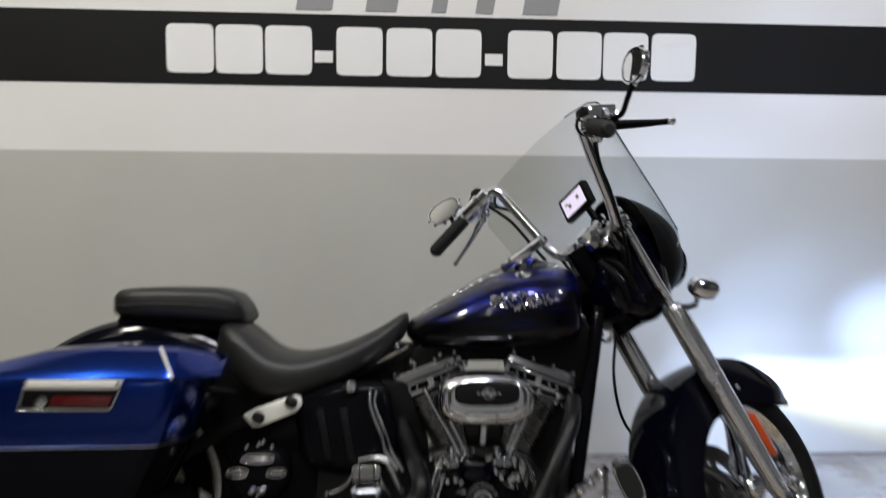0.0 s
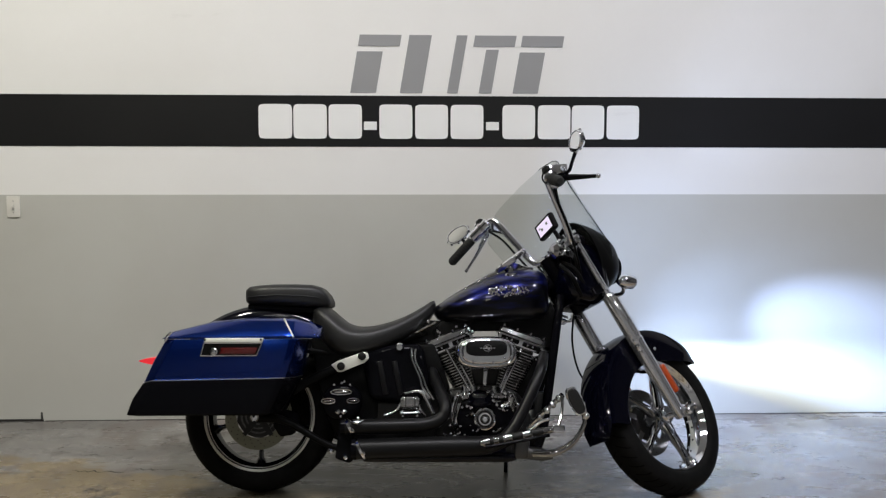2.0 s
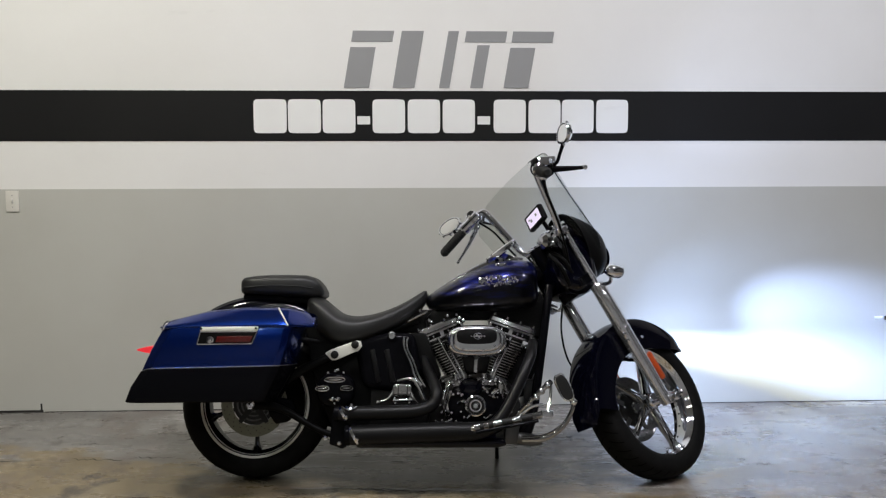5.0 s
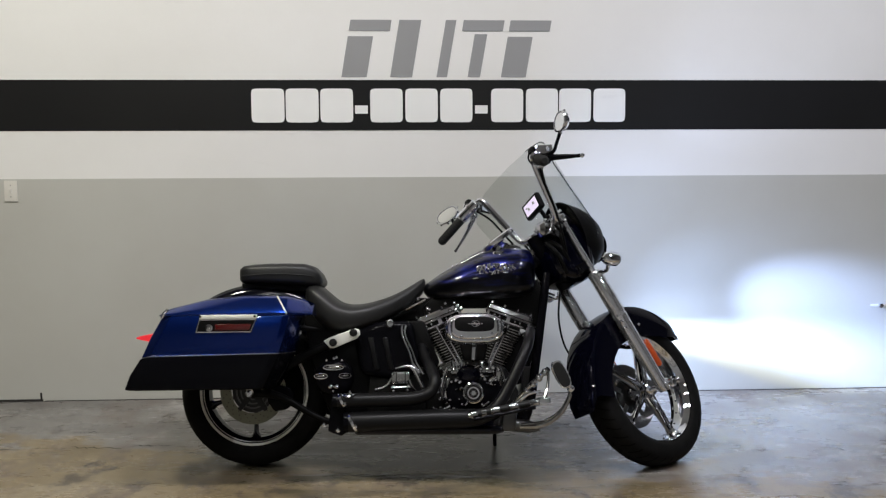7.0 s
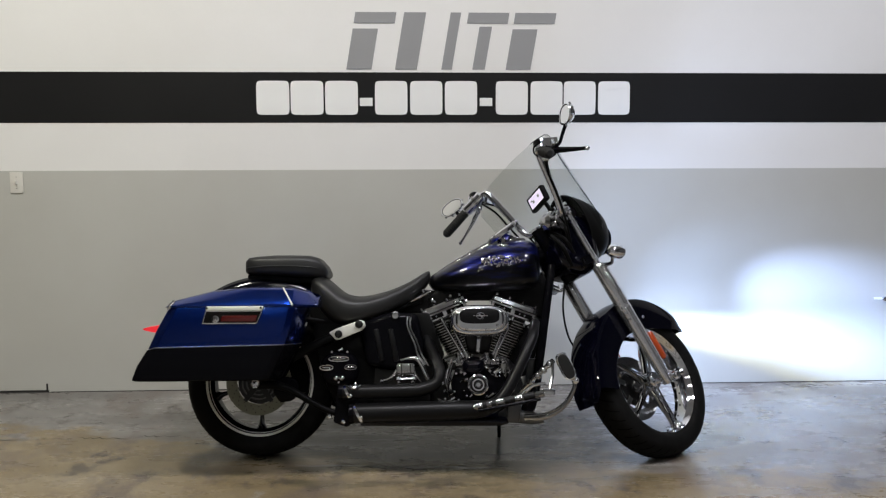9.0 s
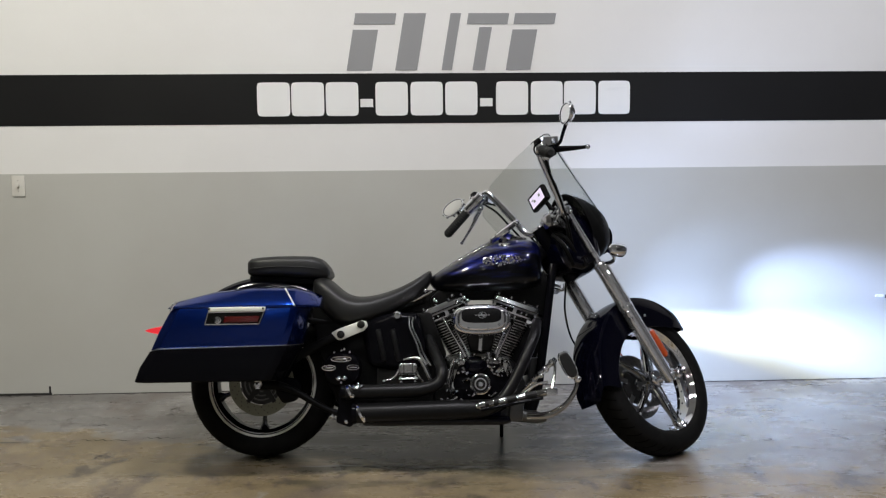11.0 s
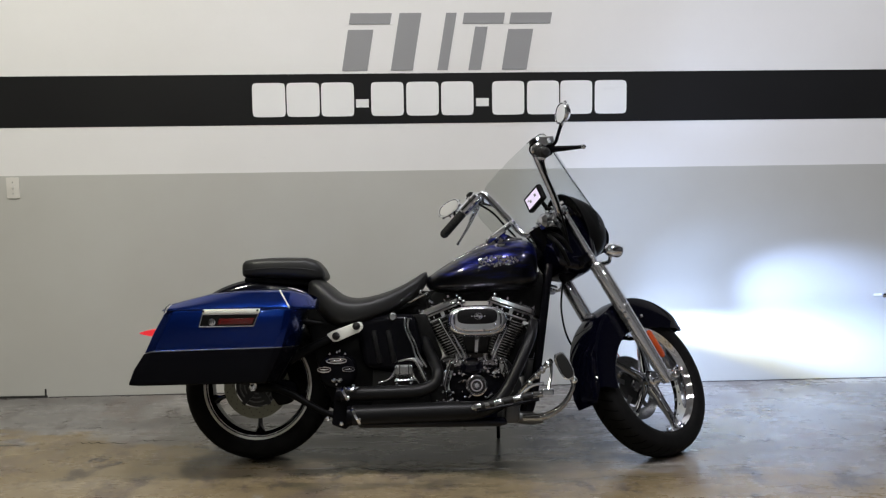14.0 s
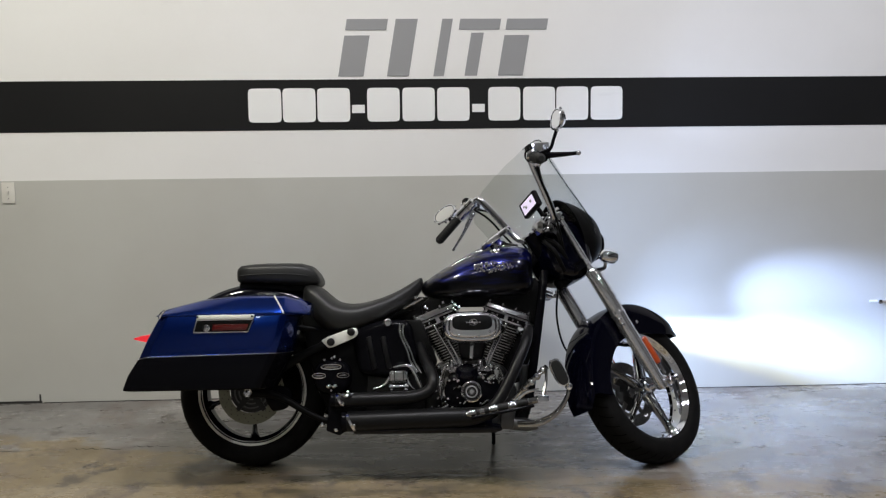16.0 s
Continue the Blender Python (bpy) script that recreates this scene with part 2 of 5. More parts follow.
STEEL = metal("brake_steel", (0.21, 0.205, 0.155), 0.35, 0.08, 80)
FIN_BLACK = material("fin_black", (0.0055, 0.0055, 0.0055), 0.32, spec=0.42)
FIN_EDGE = metal("machined_fin_edge", (0.66, 0.66, 0.65), 0.28, 0.08)
BLACK = gloss_paint("black_lacquer", (0.003, 0.003, 0.004))
shader(BLACK).inputs["Coat Weight"].default_value = 0.15
SATIN = material("satin_black_heatproof_paint", (0.0045, 0.0045, 0.005), 0.38, 0.05, spec=0.2)
rough_by(SATIN, noise_of(SATIN, 40, 5), 0.28, 0.46)
BLUE = gloss_paint("candy_blue_lacquer", (0.0035, 0.017, 0.145), 0.92, 0.24, (0.007, 0.042, 0.31))
shader(BLUE).inputs["Coat Weight"].default_value = 0.6
DEEP = gloss_paint("deep_blue_black_lacquer", (0.0009, 0.001, 0.0035), 0.0, 0.2)
FLAMED = flamed_paint()
shader(DEEP).inputs["Coat Weight"].default_value = 0.7
shader(DEEP).inputs["Coat Roughness"].default_value = 0.09
SILVER_LINE = metal("silver_pinstripe", (0.6, 0.6, 0.62), 0.3)
LEATHER = leather()
RUBBER = rubber()
GRIP = material("grip_rubber", (0.009, 0.009, 0.009), 0.55, spec=0.3)
PLASTIC_BLACK = material("black_plastic", (0.004, 0.004, 0.004), 0.40, spec=0.07)
AMBER = material("amber_lens", (0.36, 0.05, 0.009), 0.18, 0.0, 1.0)
RED = material("red_lens", (0.06, 0.004, 0.004), 0.15, 0.0, 1.0)
TAIL_RED = glowing("lit_red_lens", (1.0, 0.025, 0.04), 0.75)
SCREEN = glowing("lit_screen", (0.90, 0.80, 1.0), 0.95)
LENS = clear_pane("lamp_glass", (0.95, 0.95, 0.97))
SHIELD = clear_pane("smoked_acrylic", (0.905, 0.915, 0.91))
MIRROR = metal("mirror_glass", (0.85, 0.86, 0.88), 0.02, 0.0)
SMOKED_EDGE = clear_pane("smoked_acrylic_edge", (0.42, 0.44, 0.43))
SMOKED = material("smoked_lens", (0.03, 0.03, 0.032), 0.12, 0.0, 1.0)


# ---- mesh helpers ----
def finish(bm, sharp=32):
    bmesh.ops.recalc_face_normals(bm, faces=bm.faces)
    for f in bm.faces:
        f.smooth = True
    for e in bm.edges:
        e.smooth = len(e.link_faces) == 2 and e.calc_face_angle(0) < radians(sharp)


def part(name, bm, mat, parent=None, label="", m=None, sharp=32):
    """Links a bmesh as one mesh object, under a thing or a part."""
    finish(bm, sharp)
    me = bpy.data.meshes.new(name)
    bm.to_mesh(me)
    bm.free()
    me.materials.append(mat)
    ob = new(name, me)
    if parent:
        ob.parent = parent
    if m is not None:
        ob.matrix_local = m
    if label:
        tagged(ob, label)
    return ob


def setting(name, bm, mat, label, category, parent=None):
    return tagged(part(name, bm, mat, parent), label, category, kind="structure")


def thing(name, m, label, category, group=""):
    ob = new(name)
    ob.matrix_world = m
    ob.empty_display_size = 0.1
    return tagged(ob, label, category, group)


def box(x0, x1, y0, y1, z0, z1, bevel=0.0, segments=2, bm=None):
    bm = bm or bmesh.new()
    made = bmesh.ops.create_cube(bm, size=1)["verts"]
    for v in made:
        v.co = Vector(((x0 + x1) / 2 + v.co.x * (x1 - x0), (y0 + y1) / 2 + v.co.y * (y1 - y0), (z0 + z1) / 2 + v.co.z * (z1 - z0)))
    if bevel:
        edges = {e for v in made for e in v.link_edges}
        bmesh.ops.bevel(bm, geom=list(edges), offset=bevel, segments=segments, profile=0.6, affect="EDGES")
    return bm


def loft(rings, closed=True, caps=True, bm=None):
    """Skins rings of equal length one after another."""
    bm = bm or bmesh.new()
    vs = [[bm.verts.new(p) for p in ring] for ring in rings]
    n = len(rings[0])
    for a, b in zip(vs, vs[1:]):
        for i in range(n if closed else n - 1):
            j = (i + 1) % n
            bm.faces.new((a[i], a[j], b[j], b[i]))
    if caps and closed:
        bm.faces.new(vs[0][::-1])
        bm.faces.new(vs[-1])
    return bm


def smooth_line(points, steps=8):
    """A Catmull-Rom line through the points."""
    p = [Vector(q) for q in points]
    p = [2 * p[0] - p[1]] + p + [2 * p[-1] - p[-2]]
    out = []
    for i in range(1, len(p) - 2):
        for k in range(steps):
            t = k / steps
            a, b, c, d = p[i - 1:i + 3]
            out.append(0.5 * ((2 * b) + (c - a) * t + (2 * a - 5 * b + 4 * c - d) * t * t + (3 * b - a - 3 * c + d) * t ** 3))
    return out + [p[-2]]


def tube(points, radius, sides=14, steps=8, straight=False, bm=None):
    """A round bar along a line; radius is a number or one for each point given."""
    line = [Vector(q) for q in points] if straight else smooth_line(points, steps)
    if isinstance(radius, (int, float)):
        radii = [radius] * len(line)
    else:
        u = np.linspace(0, len(points) - 1, len(line))
        radii = [float(v) for v in np.interp(u, range(len(points)), radius)]
    rings, side = [], None
    for i, c in enumerate(line):
        d = (line[min(i + 1, len(line) - 1)] - line[max(i - 1, 0)]).normalized()
        if side is None:
            side = d.orthogonal().normalized()
        side = (side - d * side.dot(d)).normalized()
        up = d.cross(side)
        rings.append([c + radii[i] * (math.cos(a) * side + math.sin(a) * up) for a in np.linspace(0, 2 * math.pi, sides, endpoint=False)])
    return loft(rings, bm=bm)


def lathe(profile, sides=64, centre=(0, 0, 0), axis="y", bm=None, close=False):
    """Turns a profile of (radius, along) about an axis through centre."""
    rings = []
    for r, h in profile + ([profile[0]] if close else []):
        ring = []
        for a in np.linspace(0, 2 * math.pi, sides, endpoint=False):
            u, v = max(r, 1e-4) * math.cos(a), max(r, 1e-4) * math.sin(a)
            ring.append(Vector(centre) + Vector({"y": (u, h, v), "x": (h, u, v), "z": (u, v, h)}[axis]))
        rings.append(ring)
    bm = loft(rings, caps=False, bm=bm)
    bmesh.ops.remove_doubles(bm, verts=bm.verts, dist=1e-5)
    return bm


def slab(outline, y0, y1, bevel=0.0, bm=None, segments=2):
    """An outline of (x, z), given thickness along y, with rounded edges."""
    bm = bm or bmesh.new()
    a = [bm.verts.new((x, y0, z)) for x, z in outline]
    b = [bm.verts.new((x, y1, z)) for x, z in outline]
    n = len(a)
    faces = [bm.faces.new(a), bm.faces.new(b[::-1])]
    for i in range(n):
        faces.append(bm.faces.new((a[i], b[i], b[(i + 1) % n], a[(i + 1) % n])))
    if bevel:
        edges = {e for f in faces for e in f.edges}
        bmesh.ops.bevel(bm, geom=list(edges), offset=bevel, segments=segments, profile=0.5, affect="EDGES", clamp_overlap=True)
    return bm


def oval(cx, cz, a, b, power=2.0, count=28):
    out = []
    for t in np.linspace(0, 2 * math.pi, count, endpoint=False):
        c, s = math.cos(t), math.sin(t)
        out.append((cx + a * math.copysign(abs(c) ** (2 / power), c), cz + b * math.copysign(abs(s) ** (2 / power), s)))
    return out


def ball(centre, r, squash=(1, 1, 1), bm=None, u=16, v=10):
    bm = bm or bmesh.new()
    made = bmesh.ops.create_uvsphere(bm, u_segments=u, v_segments=v, radius=1)["verts"]
    for q in made:
        q.co = Vector(centre) + Vector((q.co.x * r * squash[0], q.co.y * r * squash[1], q.co.z * r * squash[2]))
    return bm


def soften(bm, offset, angle=14, segments=2):
    """Rounds the edges that are sharper than an angle."""
    bmesh.ops.recalc_face_normals(bm, faces=bm.faces)
    edges = [e for e in bm.edges if len(e.link_faces) == 2 and e.calc_face_angle(0) > radians(angle)]
    bmesh.ops.bevel(bm, geom=edges, offset=offset, segments=segments, profile=0.5, affect="EDGES", clamp_overlap=True)
    return bm


def bolt_head(centre, r, h, axis="y"):
    """A domed bolt whose head looks towards -y."""
    x, y, z = centre
    return lathe([(0, -h), (r * 0.55, -h * 0.95), (r * 0.9, -h * 0.6), (r, -h * 0.2), (r, h * 0.4), (0, h * 0.4)], 14, centre, axis)


# ---- the hall ----
def on_wall(name, u0, u1, z0, z1, depth, mat, label, category, parent=None, m=WALL):
    """A slab on the wall's face, its front that deep before it."""
    bm = box(u0, u1, -depth, 0.0005, z0, z1)
    bm.transform(m)
    return setting(name, bm, mat, label, category, parent)


LEFT, RIGHT, BACK, TOP = -6.0, 6.0, -7.0, 4.8
bm = box(-6.4, 6.4, 0, 0.2, -0.1, TOP + 0.1)
bm.transform(WALL)
wall = setting("wall_north", bm, WHITE, "smooth white painted hall wall above grey lower paint", "wall")
on_wall("wall_paint_grey", -6.3, 6.3, -0.06, 1.2055, 0.002, GREY, "pale grey paint on the lower wall", "", wall, PAINT)
on_wall("wall_paint_stripe", -6.3, 6.3, 1.457, 1.723, 0.002, BLACK_BAND, "broad black painted stripe along the wall", "", wall, PAINT)
setting("wall_south", box(LEFT, RIGHT, BACK - 0.2, BACK, 0, TOP), SOUTH, "plain dull wall closing the hall", "wall")
setting("wall_west", box(LEFT - 0.2, LEFT, BACK, 3.6, 0, TOP), ROOM, "plain dull wall closing the hall", "wall")
setting("wall_east", box(RIGHT, RIGHT + 0.2, BACK, 4.2, 0, TOP), ROOM, "plain dull wall closing the hall", "wall")
setting("ceiling", box(LEFT, RIGHT, BACK, 4.0, TOP, TOP + 0.2), ROOF, "plain hall ceiling", "ceiling")
setting("floor", box(LEFT, RIGHT, BACK, 4.2, -0.2, 0), CONCRETE, "worn sealed concrete floor with dark stains and painted shade", "floor")

# the painted sign: slanted grey blocks above, white bars on the stripe
sign = thing("wall_sign", PAINT @ Matrix.Translation((0, 0, 1.6)), "grey slanted blocks and white bars painted on the wall", "sign")


def slanted(x0, x1, z0, z1):
    lean = 0.173
    return slab([(x + lean * (z - 1.738), z - 1.6) for x, z in ((x0, z0), (x1, z0), (x1, z1), (x0, z1))], -0.003, 0.0003)


for x0, x1 in ((-0.526, -0.308), (0.077, 0.296), (0.328, 0.549)):
    part("slanted_bar", slanted(x0, x1, 1.980, 2.038), SIGN_GREY, sign)
for x0, x1, top in ((-0.526, -0.392, 1.952), (-0.267, -0.150, 2.038), (-0.019, 0.037, 2.038), (0.148, 0.215, 1.965), (0.328, 0.462, 1.952)):
    part("slanted_block", slanted(x0, x1, 1.738, top), SIGN_GREY, sign)
for x0 in (-1.004, -0.823, -0.640, -0.375, -0.187, 0.000, 0.275, 0.464, 0.645, 0.833):
    part("white_bar", slab(oval(x0 + 0.087, -0.012, 0.087, 0.0895, 9, 40), -0.0055, -0.0022), SIGN_WHITE, sign)
for x0 in (-0.456, 0.188):
    part("short_white_bar", slab([(x0, -0.055), (x0 + 0.068, -0.055), (x0 + 0.068, -0.012), (x0, -0.012)], -0.0055, -0.0022), SIGN_WHITE, sign)

# light switch, and the small things at the foot of the wall
switch = thing("light_switch", WALL @ Matrix.Translation((-2.274, -0.002, 1.136)), "ivory plastic wall switch with a small toggle", "light switch")
part("cover_plate", box(-0.034, 0.034, -0.007, 0, -0.055, 0.055, 0.003), PLASTIC, switch)
part("toggle", slab([(-0.005, -0.006), (0.005, -0.006), (0.005, 0.012), (-0.005, 0.012)], -0.02, -0.006, 0.002), PLASTIC, switch)
for z in (-0.03, 0.03):
    part("screw", lathe([(0, -0.0085), (0.0025, -0.008), (0.003, -0.006)], 10, (0, 0, z)), DULL_CHROME, switch)
on_wall("wall_gap", -6.3, -2.158, 0.001, 0.012, 0.006, GAP, "dark gap under the wall panel", "gap")
on_wall("wall_joint", -2.172, -2.163, 0.012, 0.048, 0.005, GAP, "short dark upright joint at the wall's foot", "joint")
on_wall("wall_foot", -2.15, 6.3, 0.0, 0.0035, 0.005, GAP, "thin dark line at the wall's foot", "joint")
latch = thing("wall_latch", WALL @ Matrix.Translation((2.477, -0.002, 0.477)), "small chrome latch screwed to the wall", "latch")
part("latch_plate", box(-0.05, 0.06, -0.006, 0, -0.007, 0.007, 0.002), NICKEL, latch)
part("latch_knob", lathe([(0, -0.03), (0.012, -0.028), (0.014, -0.02), (0.008, -0.012), (0.008, 0)], 16), CHROME, latch)
cover = thing("junction_cover", WALL @ Matrix.Translation((2.301, -0.002, 0.148)), "round grey painted cover plate flush with the wall", "cover plate")
part("cover_disc", lathe([(0, -0.0015), (0.020, -0.0015), (0.022, 0.0005)], 24), GREY, cover)
# small scuffs on the grey paint
PALE_STREAK = material("pale_concrete", (0.27, 0.26, 0.245), 0.5)
SCUFF = material("brown_scuff", (0.16, 0.13, 0.11), 0.7)
for u, z, w, h in ((-1.865, 0.489, 0.006, 0.005), (-1.581, 0.552, 0.010, 0.003), (-2.09, 0.075, 0.05, 0.003), (-2.03, 0.083, 0.03, 0.002), (-0.107, 0.985, 0.022, 0.0015), (-2.38, 0.187, 0.004, 0.003)):
    bm = slab(oval(u, z, w, h, 1.6, 14), -0.0012, 0.0003)
    bm.transform(WALL)
    setting("wall_scuff", bm, SCUFF, "small brown scuff on the grey wall paint", "scuff mark")
# hairline cracks and wider pale streaks on the concrete
crack_rnd = random.Random(11)
floor = bpy.data.objects["floor"]
for x0, x1, y0, y1, wide in ((-2.6, -1.72, 2.25, 2.40, 0.005), (-2.5, -2.0, 2.14, 2.16, 0.007), (-1.66, -1.42, 2.40, 2.40, 0.006), (-1.38, -1.20, 2.43, 2.44, 0.006), (-1.05, -0.55, 2.47, 2.54, 0.006), (-1.75, -1.62, 2.62, 2.63, 0.006),
                             (1.05, 1.13, 2.62, 2.63, 0.006), (1.40, 1.48, 2.40, 2.40, 0.005), (-2.9, -2.55, 2.74, 2.76, 0.006), (-0.52, 0.16, 2.48, 2.47, 0.009), (-0.45, -0.02, 2.40, 2.41, 0.008), (-0.6, 0.3, 2.06, 2.05, 0.010)):
    bm, last = bmesh.new(), None
    for k in range(13):
        u = k / 12
        x, y = x0 + (x1 - x0) * u, y0 + (y1 - y0) * u + crack_rnd.uniform(-0.012, 0.012)
        w = wide * (0.25 + crack_rnd.random()) * math.sin(math.pi * (0.04 + 0.92 * u)) ** 0.5
        now = (bm.verts.new((x, y - w, 0.0007)), bm.verts.new((x, y + w, 0.0007)))
        if last:
            bm.faces.new((last[0], now[0], now[1], last[1]))
        last = now
    part("floor_crack" if wide < 0.0075 else "floor_streak", bm, GAP if wide < 0.0075 else PALE_STREAK, floor, "dark hairline crack" if wide < 0.0075 else "pale thin streak on the floor")

# ---- the motorcycle: x ahead, y to its left, z up ----
bike = thing("motorcycle", BIKE, "blue and black cruiser motorcycle leaning on its side stand", "motorcycle")


def wheel(name, centre, half, radius, m, first, spin_label, lip=0.232):
    """Tyre, chromed rim and five split spokes on a hub."""
    cx, cy, cz = centre
    grow = lip / 0.232
    tyre_profile = []
    bead = lip - 0.004
    for t in np.linspace(-1, 1, 25):
        a = t * math.radians(128)
        y = half * math.copysign(abs(math.sin(a)) ** 0.85, a)
        r = radius - 0.062 + 0.062 * math.cos(a) ** 0.68 if abs(a) < math.pi / 2 else radius - 0.062 + 0.062 * math.cos(a) * 0.75
        tyre_profile.append((r, y))
    tyre_profile = [(bead, -half * 0.72)] + tyre_profile + [(bead, half * 0.72)]
    tyre = part("%s_wheel" % name, lathe(tyre_profile, 96, centre), RUBBER, bike, spin_label, m)
    g = bmesh.new()
    for k in range(44):
        a0 = 2 * math.pi * k / 44
        for sy in (-1, 1):
            ring = []
            for u in range(5):
                w = u / 4
                a = a0 + sy * 0.0 + w * 0.10 + (0.07 if sy > 0 else 0)
                y = sy * half * (0.12 + 0.72 * w)
                ang = math.asin(min(1, abs(y) / half) ** (1 / 0.85))
                r = radius - 0.062 + 0.062 * math.cos(ang) ** 0.68 + 0.0008
                ring.append((r, a, y))
            vs = []
            for r, a, y in ring:
                vs.append([g.verts.new((cx + r * math.cos(a + d), cy + y, cz + r * math.sin(a + d))) for d in (-0.007, 0.007)])
            for p, q in zip(vs, vs[1:]):
                g.faces.new((p[0], p[1], q[1], q[0]))
    tagged(part("tread_groove", g, TREAD, tyre), kind="stuff")
    w = half * 0.80
    rim_profile = [(lip, -w), (lip + 0.002, -w - 0.003), (lip - 0.006, -w - 0.005), (lip - 0.013, -w), (lip - 0.02, -w * 0.72), (lip - 0.032, -w * 0.5), (lip - 0.036, 0),
                   (lip - 0.032, w * 0.5), (lip - 0.02, w * 0.72), (lip - 0.013, w), (lip - 0.006, w + 0.005), (lip + 0.002, w + 0.003), (lip, w), (lip - 0.01, 0)]
    rim = part("rim", lathe(rim_profile, 96, centre, close=True), CHROME if name == "front" else DEEP, tyre, "polished chrome rim" if name == "front" else "black rim with polished lips")
    if name == "rear":
        for sy in (-1, 1):
            part("rim_lip", lathe([(lip + 0.003, sy * (w + 0.0035)), (lip - 0.005, sy * (w + 0.0062)), (lip - 0.0125, sy * (w + 0.002)), (lip - 0.012, sy * (w - 0.004)), (lip, sy * (w - 0.002))], 96, centre, close=True), NICKEL, tyre, "polished rim lip")
            part("rim_line", lathe([(lip - 0.0165, sy * w * 0.93), (lip - 0.0185, sy * (w * 0.93 - 0.001)), (lip - 0.019, sy * (w * 0.93 - 0.004))], 96, centre), NICKEL, tyre)
    if name == "front":
        # beads added to imitate the broken reflections in the chrome rim
        for k in range(24):
            a = 2 * math.pi * k / 24
            part("rim_reflection_bead", ball((cx + (lip - 0.030) * math.cos(a), 0.034, cz + (lip - 0.030) * math.sin(a)), 0.0065, u=8, v=6), CHROME, tyre)
            part("rim_reflection_bead", ball((cx + (lip - 0.034) * math.cos(a + 0.13), 0.012, cz + (lip - 0.034) * math.sin(a + 0.13)), 0.005, u=8, v=6), DARK_CHROME, tyre)
    part("hub", lathe([(0.0, -0.062), (0.03, -0.062), (0.036, -0.055), (0.04, -0.03), (0.034, 0), (0.04, 0.03), (0.036, 0.055), (0.0, 0.062)], 32, centre), CHROME, tyre)
    for k in range(5):
        a = first + 2 * math.pi * k / 5
        u, n = Vector((math.cos(a), 0, math.sin(a))), Vector((-math.sin(a), 0, math.cos(a)))
        rings = []
        for r, wide, deep in ((0.022, 0.017, 0.034), (0.05, 0.0135, 0.030), (0.10, 0.0095, 0.024), (0.15, 0.0085, 0.020), (0.178, 0.011, 0.020), (0.195, 0.020, 0.024), (0.206, 0.030, 0.028)):
            c = Vector(centre) + u * r * grow - Vector((0, 0.010, 0))
            rings.append([c + n * wide * x + Vector((0, deep * y, 0)) for x, y in ((-1, -0.2), (-0.35, -1), (0.35, -1), (1, -0.2), (0.9, 0.5), (0.4, 1), (-0.4, 1), (-0.9, 0.5))])
        bm = loft(rings)
        spoke = part("spoke", bm, CHROME if name == "front" else DEEP, tyre, sharp=50)
        if name == "front":
            groove = [[Vector(centre) + u * r * grow + n * w * x + Vector((0, -0.0100 - d - 0.0008 * y, 0)) for x, y in ((-1, 0), (1, 0), (1, 1), (-1, 1))] for r, w, d in ((0.055, 0.0012, 0.0292), (0.08, 0.0034, 0.0264), (0.14, 0.0026, 0.0208), (0.172, 0.001, 0.0200))]
            part("spoke_groove", loft(groove), FIN_BLACK, spoke, "dark recess along the spoke")
    return tyre


def brake_disc(centre, radius, side, parent, metal_of, label):
    bm = lathe([(radius, -0.0025), (radius, 0.0025), (radius * 0.66, 0.0025), (radius * 0.66, -0.0025)], 64, centre, close=True)
    disc = part("brake_disc", bm, metal_of, parent, label)
    holes = bmesh.new()
    for ring in range(3):
        for k in range(20):
            a = 2 * math.pi * (k + ring / 3) / 20
            r = radius * (0.73 + 0.09 * ring)
            lathe([(0, -0.003), (0.0022, -0.003), (0.0022, 0.003), (0, 0.003)], 8, (centre[0] + r * math.cos(a), centre[1], centre[2] + r * math.sin(a)), bm=holes)
    tagged(part("drilled_hole", holes, GAP, parent), kind="stuff")
    bm = bmesh.new()
    for k in range(5):
        a = 2 * math.pi * k / 5 + 0.3
        u, n = Vector((math.cos(a), 0, math.sin(a))), Vector((-math.sin(a), 0, math.cos(a)))
        c = Vector(centre)
        loft([[c + u * r + n * w * x + Vector((0, 0.004 * y, 0)) for x, y in ((-1, -1), (1, -1), (1, 1), (-1, 1))] for r, w in ((0.03, 0.014), (radius * 0.7, 0.009))], bm=bm)
    part("disc_carrier", bm, FIN_BLACK if side < 0 else DARK_ALLOY, parent)


REAR, FRONT = (0.01, 0.0, 0.310), (1.690, 0.0, 0.286)
ROAD = FORK @ Matrix.Translation(FRONT) @ Matrix.Rotation(radians(6.6), 4, AXIS) @ Matrix.Translation(-Vector(FRONT))
rear_wheel = wheel("rear", REAR, 0.081, 0.316, None, -math.pi / 2, "wide black rear tyre on a chrome wheel")
brake_disc((REAR[0], -0.088, REAR[2]), 0.138, -1, rear_wheel, STEEL, "drilled steel brake disc")
front_wheel = wheel("front", FRONT, 0.069, 0.326, ROAD, radians(-57), "black front tyre on a chrome wheel, turned left", 0.256)
brake_disc((FRONT[0], 0.075, FRONT[2]), 0.146, 1, front_wheel, DARK_ALLOY, "dark drilled brake disc")
part("hub_plate", lathe([(0.0, -0.008), (0.05, -0.008), (0.078, -0.003), (0.08, 0.003), (0.0, 0.003)], 40, (FRONT[0], 0.078, FRONT[2])), FIN_BLACK, front_wheel)
part("hub_plate", lathe([(0.0, -0.006), (0.05, -0.006), (0.088, -0.002), (0.09, 0.004), (0.0, 0.004)], 40, (REAR[0], -0.083, REAR[2])), FIN_BLACK, rear_wheel)
